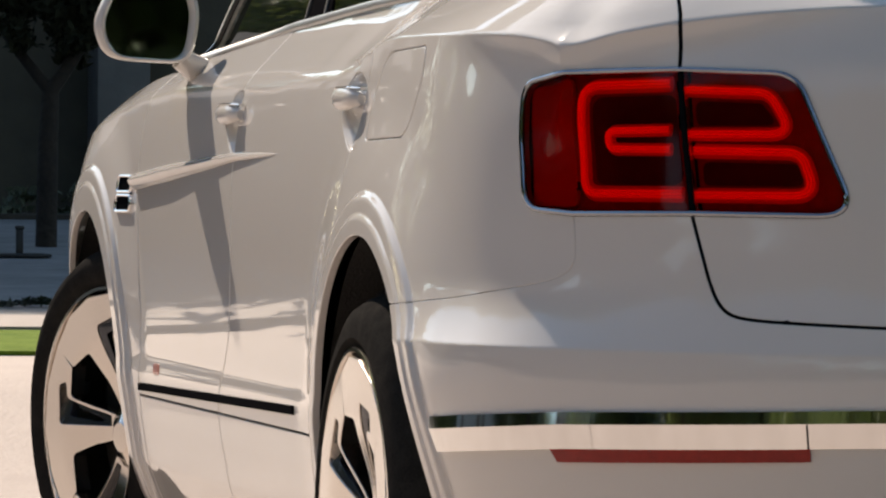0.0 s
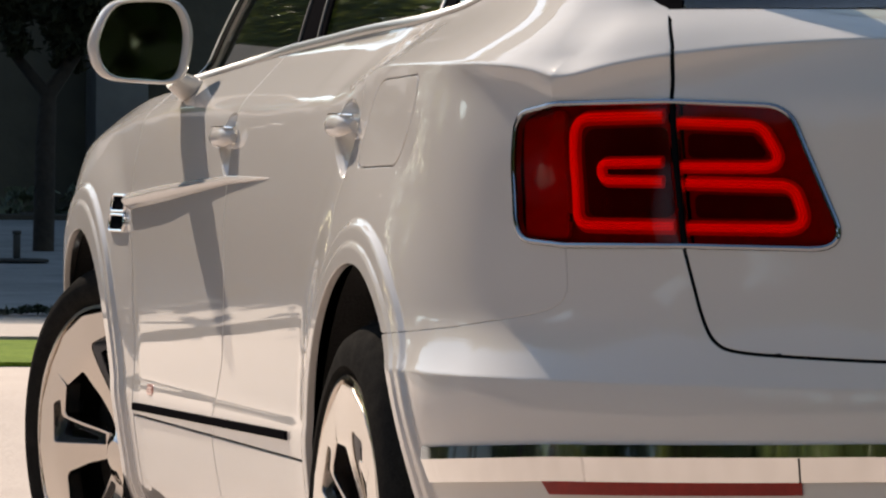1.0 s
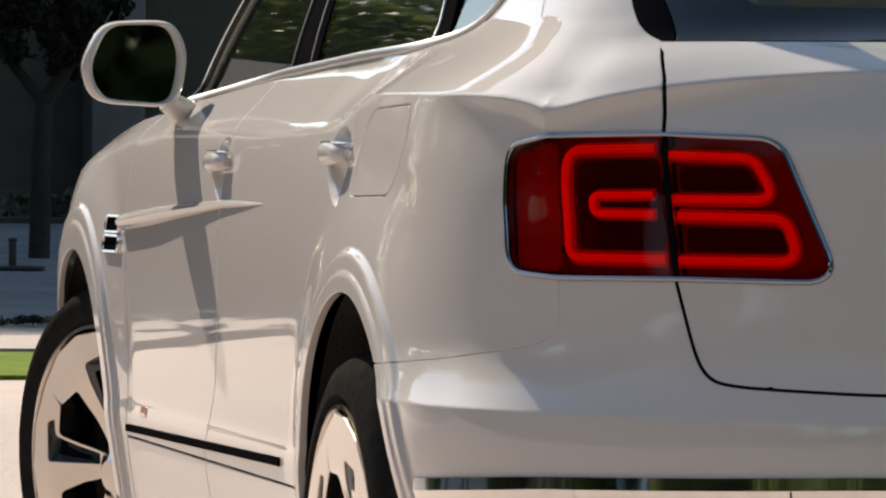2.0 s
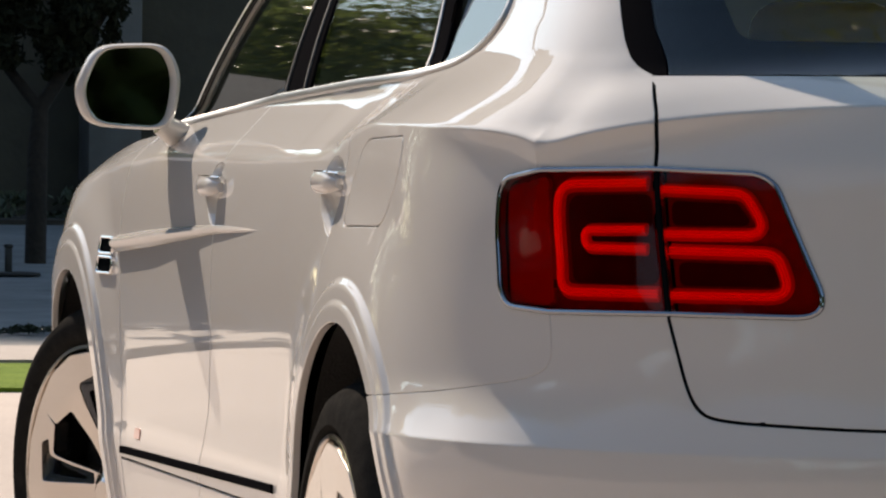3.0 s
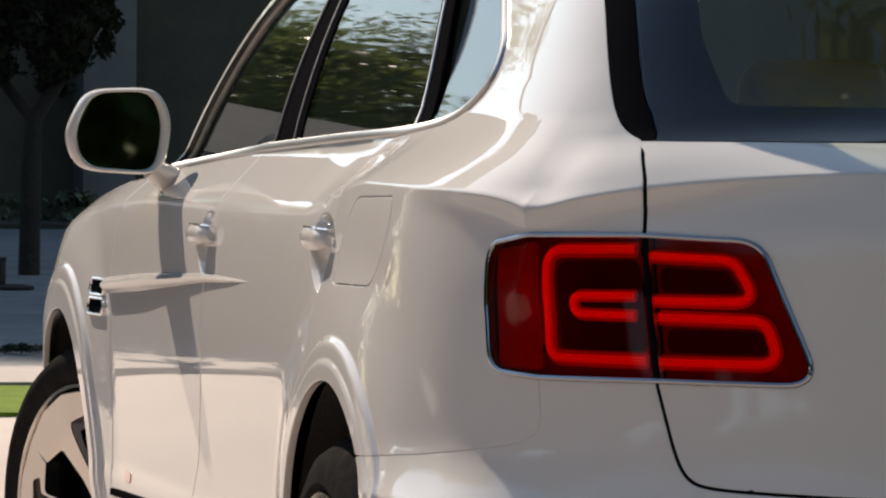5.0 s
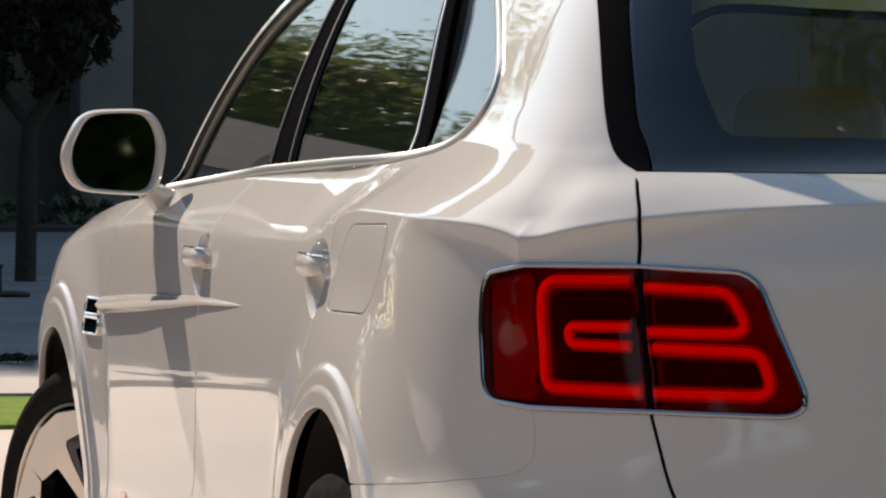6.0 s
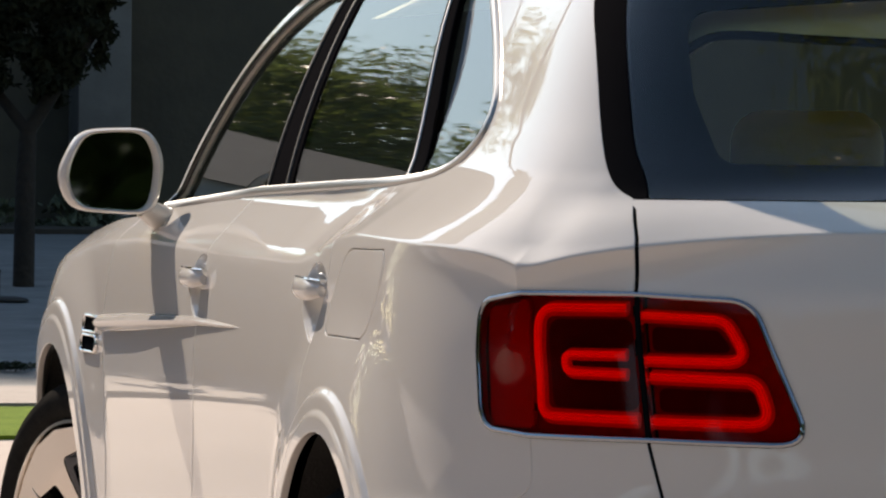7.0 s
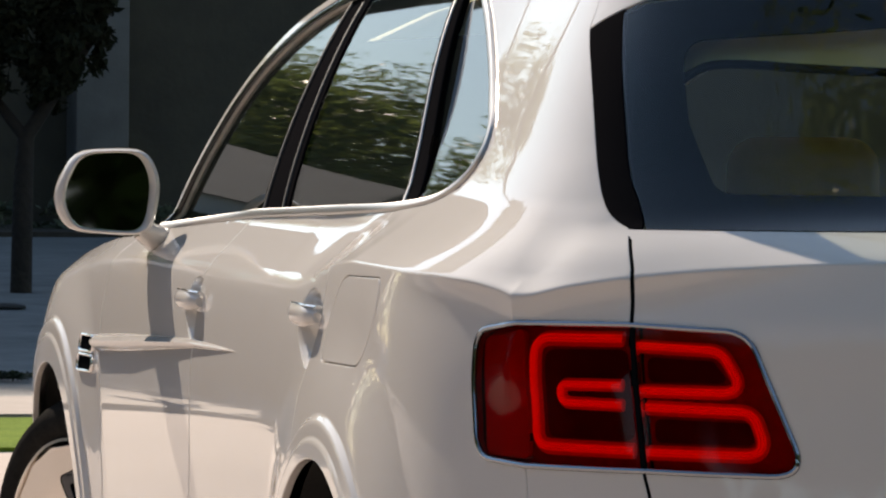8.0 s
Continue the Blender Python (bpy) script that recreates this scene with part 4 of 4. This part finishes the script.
for k in range(9):
    u = k / 8
    c = Vector((-0.968, 1.985, 1.150)).lerp(Vector((-0.885, 2.05, 1.105)), u)
    w, h = 0.052 - 0.010 * math.sin(math.pi * u) + 0.018 * u, 0.017 + 0.014 * u
    rings.append([bm.verts.new(c + Vector((0.012 * math.sin(t) * h / 0.02, w * math.cos(t), h * math.sin(t)))) for t in (2 * math.pi * j / 16 for j in range(16))])
for a, b in zip(rings, rings[1:]):
    for j in range(16):
        bm.faces.new((a[j], a[(j + 1) % 16], b[(j + 1) % 16], b[j]))
bm.faces.new(rings[0][::-1])
bm.faces.new(rings[-1])
part("mirror_arm", bm, paint, mirror, "painted arm of the mirror")

# ---------------------------------------------------------------- wheels


def wheel_face(u, v):
    """Front of the spokes: u across, v out from the hub."""
    u, v = np.asarray(u, float), np.asarray(v, float)
    r = np.hypot(u, v)
    return np.stack([-0.012 + 0.035 * (1 - ease(0.06, 0.25, r)) + 0.05 * np.abs(u) ** 1.3, u, v], -1)


def wheel(place, turn, lean, spin, wall, label):
    hub = new("wheel")
    hub.parent = car
    hub.location, hub.rotation_euler = place, (0, radians(lean), radians(turn))
    tagged(hub, label)
    bm = bmesh.new()
    lathe(bm, [(0.304, 0.01), (0.311, -0.004), (0.322, -0.012), (0.344, -0.008 - wall), (0.368, 0.002 - wall), (0.383, 0.024 - wall), (0.3915, 0.050 - wall), (0.393, 0.10), (0.3935, 0.15), (0.393, 0.22), (0.386, 0.25), (0.35, 0.27), (0.304, 0.27)], 96, closed=True)
    part("tyre", bm, tyre_mat, hub, "black low-profile tyre")
    bm = bmesh.new()
    for k in range(72):
        a = 2 * math.pi * k / 72
        for x0, x1, sk in ((0.040, 0.085, 0.02), (0.205, 0.245, -0.02)):
            r0, r1 = 0.388, 0.3955
            v = []
            for r in (r0, r1):
                for x, da in ((x0, -0.02 - sk), (x0, 0.018 - sk), (x1, 0.018 + sk), (x1, -0.02 + sk)):
                    v.append(bm.verts.new((x, r * math.cos(a + da), r * math.sin(a + da))))
            for f in ((0, 1, 2, 3), (7, 6, 5, 4), (0, 4, 5, 1), (1, 5, 6, 2), (2, 6, 7, 3), (3, 7, 4, 0)):
                bm.faces.new([v[i] for i in f])
    tagged(part("tread", bm, tyre_mat, hub, smooth=False), kind="stuff")
    bm = bmesh.new()
    lathe(bm, [(0.326, 0.006), (0.323, -0.009), (0.316, -0.010), (0.310, 0.004), (0.306, 0.022)], 96)
    part("rim", bm, alloy, hub, "polished alloy rim")
    # barrel and brake take the liner's black: shade behind the spokes, as colour
    bm = bmesh.new()
    lathe(bm, [(0.306, 0.022), (0.300, 0.05), (0.29, 0.16), (0.30, 0.25), (0.32, 0.25)], 96)
    part("rim_barrel", bm, dark_liner, hub, "inner barrel of the rim, blackened for shade")
    bm = bmesh.new()
    lathe(bm, [(0.0, 0.105), (0.2, 0.105), (0.288, 0.12)], 64)
    part("brake_backing", bm, dark_liner, hub, "brake and hub blackened for the shade behind the spokes")
    bm = bmesh.new()
    lathe(bm, [(0.0, 0.07), (0.19, 0.07), (0.19, 0.085), (0.0, 0.085)], 64)
    part("brake_disc", bm, dark_liner, hub, "brake disc blackened for shade")
    bm = bmesh.new()
    lathe(bm, [(0.0, 0.000), (0.030, 0.001), (0.040, 0.010), (0.062, 0.018), (0.075, 0.03), (0.075, 0.06)], 48)
    part("hub_cap", bm, alloy, hub, "polished hub cap")
    # each spoke is broad, with a dark pocket along one edge
    outline = rounded([(-0.040, 0.050), (0.008, 0.050), (0.024, 0.130), (0.050, 0.202), (0.128, 0.1900), (0.1822, 0.2476), (0.098, 0.2930), (0.0, 0.3085), (-0.098, 0.2930), (-0.1822, 0.2476), (-0.1386, 0.1880), (-0.0735, 0.202), (-0.056, 0.130)], [0.01, 0.01, 0.03, 0.018, 0.004, 0.003, 0.02, 0.02, 0.02, 0.003, 0.004, 0.018, 0.03])
    pocket = rounded([(-0.031, 0.112), (-0.022, 0.114), (-0.030, 0.222), (-0.076, 0.226), (-0.069, 0.216), (-0.050, 0.196)], [0.003, 0.004, 0.006, 0.006, 0.006, 0.01])
    groove = rounded([(-0.0405, 0.074), (-0.016, 0.074), (-0.012, 0.246), (-0.098, 0.246), (-0.108, 0.212), (-0.0715, 0.2105), (-0.053, 0.140)], [0.004, 0.008, 0.014, 0.012, 0.008, 0.012, 0.02])

    def sloped(deep):
        def face(u, v):
            p = wheel_face(u, v)
            p[..., 0] += deep + 0.40 * np.clip(-0.012 - np.asarray(u, float), 0, 0.08)
            return p
        return face
    for k in range(5):
        s = panel("spoke", wheel_face, outline, alloy, hub, "polished spoke with a dark angular pocket", holes=[groove], step=0.02, line=0.012, lip=0.035, edge=0.0015)
        g = panel("pocket_frame", sloped(0.002), groove, alloy_grey, s, "dark blue-grey pocket frame", holes=[pocket], step=0.02, line=0.010, lip=0.02, edge=0.001)
        d = panel("pocket_floor", sloped(0.014), pocket, gloss_black, s, step=0.02, line=0.012, lip=0.004, edge=0.0005)
        s.rotation_euler = (radians(spin + 72 * k), 0, 0)
    for ob in hub.children:
        if ob.name.split(".")[0] in ("rim", "rim_barrel", "spoke"):
            ob.scale = (1.0, 0.953, 0.953)
    return hub


wheel((-0.999, AXLE_R, HUB[AXLE_R] - 0.018), 0, 0, 11, 0.001, "polished alloy rear wheel with low-profile tyre")
wheel((-0.930, AXLE_F, 0.402), 20.8, -4.2, -16, 0.009, "polished alloy front wheel turned to the kerb")
for a in (AXLE_R, AXLE_F):
    bm = bmesh.new()
    lathe(bm, [(0.0, 0.02), (0.26, 0.0), (0.29, -0.004), (0.345, -0.016), (0.386, 0.018), (0.393, 0.10), (0.393, 0.22), (0.35, 0.27), (0.0, 0.27)], 64)
    w = part("far_wheel", bm, tyre_mat, car, "wheel on the far side")
    w.location, w.rotation_euler = (0.95, a, HUB[a]), (0, 0, math.pi)
    # wheel housing
    for side in (-1, 1):
        bm = bmesh.new()
        lathe(bm, [(0.452, -0.02), (0.450, 0.0), (0.455, 0.42), (0.0, 0.42)] if a == AXLE_F else [(0.474, -0.02), (0.470, 0.0), (0.475, 0.42), (0.0, 0.42)], 48)
        h = part("arch_liner", bm, dark_liner, car, "black wheel arch liner")
        h.location, h.rotation_euler = (0.955 * side, a, HUB[a]), (0, 0, 0 if side < 0 else math.pi)
bm = bmesh.new()
box(bm, (-0.88, -1.0, 0.22), (0.88, 3.7, 0.27), 0.01)
part("underbody", bm, dark_liner, car, "black underbody")

# ---------------------------------------------------------------- trees round the drive, seen in the glass and paint


def leaf_cloud(rng, centre, radius, count, size, flat=0.75):
    """Corners of many small folded leaves, gathered in clumps with gaps between them."""
    clumps = rng.normal(size=(max(6, count // 90), 3))
    clumps = clumps / np.linalg.norm(clumps, axis=1, keepdims=True) * (rng.random((len(clumps), 1)) ** 0.4)
    base = clumps[rng.integers(0, len(clumps), count)] * radius
    p = base + rng.normal(size=(count, 3)) * radius * 0.16
    p[:, 2] *= flat
    p += np.array(centre)
    a = rng.normal(size=(count, 3))
    a /= np.linalg.norm(a, axis=1, keepdims=True)
    b = np.cross(a, rng.normal(size=(count, 3)))
    b /= np.linalg.norm(b, axis=1, keepdims=True)
    L = size * (0.6 + 0.8 * rng.random((count, 1)))
    return np.stack([p - a * L, p + b * L * 0.38, p + a * L, p - b * L * 0.38], 1)


def limb(bm, a, b, ra, rb, segs=8):
    a, b = Vector(a), Vector(b)
    d = (b - a).normalized()
    u = d.orthogonal().normalized()
    v = d.cross(u)
    r0 = [bm.verts.new(a + (u * math.cos(t) + v * math.sin(t)) * ra) for t in (2 * math.pi * k / segs for k in range(segs))]
    r1 = [bm.verts.new(b + (u * math.cos(t) + v * math.sin(t)) * rb) for t in (2 * math.pi * k / segs for k in range(segs))]
    for k in range(segs):
        bm.faces.new((r0[k], r0[(k + 1) % segs], r1[(k + 1) % segs], r1[k]))


def tree(place, height, spread, seed, leaves=22000, size=0.16, label="broad leafy shade tree", bare=0.38):
    rng = np.random.default_rng(seed)
    x, y = place
    z = float(ground_height(x, y))
    t = thing("tree", label, "tree", (x, y, z))
    bm = bmesh.new()
    fork = height * bare
    thick = min(1.0, height / 8.0)
    limb(bm, (0, 0, -0.1), (0.1, 0.05, fork), 0.22 * thick, 0.15 * thick, 12)
    tips = []
    for k in range(7):
        a = 2 * math.pi * k / 7 + rng.random()
        r = spread * (0.45 + 0.3 * rng.random())
        tip = (r * math.cos(a), r * math.sin(a), height * (0.62 + 0.22 * rng.random()))
        mid = (tip[0] * 0.45, tip[1] * 0.45, fork + (tip[2] - fork) * 0.55)
        limb(bm, (0.1, 0.05, fork), mid, 0.11 * thick, 0.07 * thick)
        limb(bm, mid, tip, 0.07 * thick, 0.025 * thick)
        tips.append(tip)
    part("trunk", bm, bark_mat, t, "rough bark trunk and limbs")
    quads = [leaf_cloud(rng, (tp[0], tp[1], tp[2]), spread * 0.48, leaves // 9, size) for tp in tips]
    quads.append(leaf_cloud(rng, (0, 0, height * 0.82), spread * 0.62, leaves // 4, size))
    q = np.concatenate(quads).reshape(-1, 3)
    me = bpy.data.meshes.new("crown")
    me.from_pydata(q.tolist(), [], np.arange(len(q)).reshape(-1, 4).tolist())
    link("crown", me, leaf_mat, t, "dense green crown")
    return t


def palm(place, height, seed):
    rng = np.random.default_rng(seed)
    t = thing("palm_tree", "tall palm with feathery drooping fronds", "palm tree", (place[0], place[1], float(ground_height(*place))))
    bm = bmesh.new()
    last = (0, 0, -0.1)
    for k in range(1, 9):
        u = k / 8
        p = (0.5 * u * u, -0.2 * u, height * u)
        limb(bm, last, p, 0.17 - 0.06 * (u - 0.125), 0.17 - 0.06 * u, 12)
        last = p
    part("trunk", bm, bark_mat, t, "ringed grey palm trunk")
    verts, faces = [], []
    for k in range(22):
        a, lift = 2 * math.pi * k / 22 + rng.random() * 0.25, 0.2 + 0.9 * rng.random()
        spine = []
        for j in range(15):
            u = j / 14
            r = 2.6 * u
            spine.append(np.array([last[0] + r * math.cos(a), last[1] + r * math.sin(a), last[2] + lift * 1.5 * u - 2.1 * u * u]))
        side = np.array([-math.sin(a), math.cos(a), 0])
        for j in range(1, 14):
            for sgn in (-1, 1):
                for h in (0.0, 0.5):
                    p = spine[j] * (1 - h) + spine[j + 1] * h
                    along = spine[j + 1] - spine[j]
                    L = 0.62 * math.sin(math.pi * (0.12 + 0.8 * (j + h) / 15))
                    tip = p + side * sgn * L * 0.85 + along * 1.3 + np.array([0, 0, -0.30 * L])
                    b = len(verts)
                    verts += [p, p + along * 0.16, tip]
                    faces.append((b, b + 1, b + 2))
    me = bpy.data.meshes.new("fronds")
    me.from_pydata([tuple(v) for v in verts], [], faces)
    link("fronds", me, palm_mat, t, "feathery green fronds")
    return t


PLACES = [(-24, 27, 8.5, 4.4), (-17, 16, 9.0, 4.4), (-18, 5, 8.5, 4.4), (-17, -7, 9.0, 4.4), (-13, -20, 9.5, 4.6), (16, -20, 9.0, 4.4)]
for k, (x, y, h, sp) in enumerate(PLACES):
    tree((x, y), h, sp, 11 + k)
for k, (x, y, h, sp) in enumerate([(-23, 11, 11.0, 4.8), (-24, 1, 10.5, 4.8), (-23, -9, 11.0, 4.8), (-19, -16, 10.0, 4.6), (-22, 20, 10.5, 4.8), (-12, -27, 11.0, 4.8), (-17.5, 46, 12.5, 3.6), (-12.0, 47, 8.4, 3.0), (-23, 41, 11.5, 4.2)]):
    tree((x, y), h, sp, 31 + k, 20000, 0.22)
for k, (x, y, h, sp, n) in enumerate([(-13, 128, 19.5, 8.5, 60000), (-24, 130, 27, 9.5, 22000), (-33, 127, 26, 8.5, 22000), (-4, 140, 20, 9.0, 60000), (-45, 116, 31, 10.0, 26000), (-58, 102, 24, 10.0, 40000)]):
    tree((x, y), h, sp, 70 + k, n, 0.22, "tall old shade tree far beyond the drive")
tree((2.7, -3.1), 8.5, 4.0, 40, 22000, 0.08)
palm((1.2, -3.8), 7.0, 5)
for k, (x, y, h) in enumerate([(-16.0, -27, 11.5), (-9.5, -24, 10.5), (-3.5, -27, 11.0), (2.5, -25, 10.0), (8.0, -27, 11.0)]):
    tree((x, y), h, 5.0, 95 + k, 26000, 0.20)


# unseen trees, added on the sun's line to throw shade over the paving
for k, (x, y, h, sp) in enumerate([(-7.9, 41.8, 27.0, 3.3), (-9.1, 48.5, 30.0, 3.5), (-10.3, 55.0, 28.0, 3.6)]):
    tree((x, y), h, sp, 50 + k, 30000, 0.24, "tall slender tree out of view, added to shade the paving", 0.60)


def hedge(a, b, height, seed, label, mat=leaf_mat):
    """A dense clipped row of shrubs from a to b."""
    rng = np.random.default_rng(seed)
    a, b = np.array(a, float), np.array(b, float)
    n = int(np.linalg.norm(b - a) * 900)
    u = rng.random((n, 1))
    p = np.column_stack([a + (b - a) * u + rng.normal(size=(n, 2)) * 0.35, height * rng.random(n) ** 0.7 * (0.85 + 0.15 * np.sin(u[:, 0] * 40))])
    p[:, 2] += ground_height(p[:, 0], p[:, 1])
    d = rng.normal(size=(n, 3))
    d /= np.linalg.norm(d, axis=1, keepdims=True)
    e = np.cross(d, rng.normal(size=(n, 3)))
    e /= np.linalg.norm(e, axis=1, keepdims=True)
    L = 0.16 if height < 3 else 0.27
    q = np.stack([p - d * L, p + e * L * 0.45, p + d * L, p - e * L * 0.45], 1).reshape(-1, 3)
    me = bpy.data.meshes.new("hedge")
    me.from_pydata(q.tolist(), [], np.arange(len(q)).reshape(-1, 4).tolist())
    return tagged(link("hedge", me, mat), label, "hedge", kind="stuff")


# unseen hedges, added to keep bright low sky out of the car's reflections
hedge((-29, -36), (-28, 72), 7.0, 61, "tall green hedge out of view, added to hide the low western sky")
hedge((-110, 84), (6, 122), 17.0, 60, "very tall green hedge out of view, added to hide the far low sky")
hedge((-30, -31), (20, -35), 5.0, 62, "dense green hedge out of view, added to hide low sky behind the drive")
# leaf colour darkened so no sunlit green is mirrored in the front door
hedge((-3.1, 9.4), (-3.6, 23), 1.3, 63, "low green hedge beside the shaded paving, leaf colour darkened", shade_leaf)


def house(place, size, label):
    """A plain single-storey house with a grey gabled roof."""
    x, y = place
    w, d, h = size
    z = float(ground_height(x, y))
    t = thing("house", label, "house", (x, y, z))
    bm = bmesh.new()
    box(bm, (-w / 2, -d / 2, -0.3), (w / 2, d / 2, h))
    part("wall", bm, render_mat, t, "pale rendered walls", smooth=False)
    bm = bmesh.new()
    o, r = 0.5, h + 3.2
    v = [bm.verts.new(p) for p in ((-w / 2 - o, -d / 2 - o, h), (w / 2 + o, -d / 2 - o, h), (w / 2 + o, d / 2 + o, h), (-w / 2 - o, d / 2 + o, h), (-w / 2 + 1.5, 0, r), (w / 2 - 1.5, 0, r))]
    for f in ((0, 1, 5, 4), (1, 2, 5), (2, 3, 4, 5), (3, 0, 4), (3, 2, 1, 0)):
        bm.faces.new([v[i] for i in f])
    part("roof", bm, column_mat, t, "grey hipped roof", smooth=False)


def garden_wall(name, a, b, height):
    """A plain rendered wall that closes the place."""
    a, b = Vector((*a, 0)), Vector((*b, 0))
    u = (b - a).normalized()
    n = Vector((-u.y, u.x, 0)) * 0.12
    bm = bmesh.new()
    low = [bm.verts.new(p + Vector((0, 0, float(ground_height(p.x, p.y)) - 0.1))) for p in (a - n, b - n, b + n, a + n)]
    top = [bm.verts.new((v.co.x, v.co.y, v.co.z + height + 0.1)) for v in low]
    for k in range(4):
        bm.faces.new((low[k], low[(k + 1) % 4], top[(k + 1) % 4], top[k]))
    bm.faces.new(top)
    bm.faces.new(low[::-1])
    tagged(part(name, bm, render_mat, smooth=False), "plain pale rendered garden wall", "wall", kind="structure")


garden_wall("wall_far", (-80, 92), (6, 116), 1.2)
garden_wall("wall_west", (-27, -12), (-25, 30), 2.4)
house((-13, 96), (11.0, 9.0, 7.2), "pale two-storey house with a grey roof")

# low edging plants, leaf colour darkened for shade, and a small garden light in the shade
rng = np.random.default_rng(8)
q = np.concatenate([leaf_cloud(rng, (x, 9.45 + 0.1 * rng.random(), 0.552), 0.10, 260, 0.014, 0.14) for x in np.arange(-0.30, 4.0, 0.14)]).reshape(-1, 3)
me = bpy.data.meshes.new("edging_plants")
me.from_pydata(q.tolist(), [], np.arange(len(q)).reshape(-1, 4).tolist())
tagged(link("edging_plants", me, shade_leaf), "row of low edging plants in shade, coloured dark for it", "plants", kind="stuff")
light = thing("garden_light", "low black garden light on the shaded paving", "garden light", (0.13, 13.1, float(ground_height(0, 13.1)) + 0.004))
bm = bmesh.new()
box(bm, (-0.09, -0.16, 0.0), (0.10, 0.16, 0.012), 0.004)
part("base", bm, rubber, light, "flat black base plate")
bm = bmesh.new()
box(bm, (-0.013, -0.013, 0.012), (0.013, 0.013, 0.10), 0.003)
part("post", bm, rubber, light, "slim black post")
bm = bmesh.new()
box(bm, (-0.016, -0.016, 0.10), (0.016, 0.016, 0.115), 0.004)
part("cap", bm, rubber, light, "black cap")

# slim forked tree in the shade of the house, shade also put into its colours
shade_tree = thing("tree", "slim forked tree in deep shade, its colours darkened to suit", "tree", (0.345, 14.0, float(ground_height(0.3, 14.0))))
bm = bmesh.new()
for a, b, ra, rb in (((0, 0, -0.05), (0.006, 0, 0.42), 0.044, 0.040), ((0.006, 0, 0.42), (0.014, 0, 0.60), 0.040, 0.034), ((0.014, 0, 0.60), (0.24, 0, 0.95), 0.030, 0.024), ((0.24, 0, 0.95), (0.48, 0.1, 1.34), 0.024, 0.016), ((0.014, 0, 0.60), (-0.11, 0.05, 0.76), 0.026, 0.020), ((-0.11, 0.05, 0.76), (-0.34, 0.1, 1.10), 0.020, 0.012)):
    limb(bm, a, b, ra, rb, 10)
part("trunk", bm, shade_bark, shade_tree, "thin forked brown trunk, darkened for shade")
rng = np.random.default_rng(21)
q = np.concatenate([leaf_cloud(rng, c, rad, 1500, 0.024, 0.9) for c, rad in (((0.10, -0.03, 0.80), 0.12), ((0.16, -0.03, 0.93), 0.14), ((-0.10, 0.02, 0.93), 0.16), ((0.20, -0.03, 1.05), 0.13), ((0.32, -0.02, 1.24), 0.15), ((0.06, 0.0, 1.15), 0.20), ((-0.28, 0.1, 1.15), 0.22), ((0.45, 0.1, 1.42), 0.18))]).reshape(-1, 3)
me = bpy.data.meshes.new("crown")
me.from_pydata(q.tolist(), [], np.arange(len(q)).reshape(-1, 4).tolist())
link("crown", me, shade_crown, shade_tree, "sparse leaf clumps, darkened for shade")

# low planting at the foot of the wall
rng = np.random.default_rng(3)
q = np.concatenate([leaf_cloud(rng, (x, 22.4 + 0.9 * rng.random(), 0.79 + 0.04 * rng.random()), 0.30, 420, 0.04, 0.30) for x in np.arange(1.0, 9.0, 0.5)]).reshape(-1, 3)
me = bpy.data.meshes.new("planting")
me.from_pydata(q.tolist(), [], np.arange(len(q)).reshape(-1, 4).tolist())
tagged(link("planting", me, cover_leaf), "low dark shrubs at the foot of the wall", "shrubs", kind="stuff")
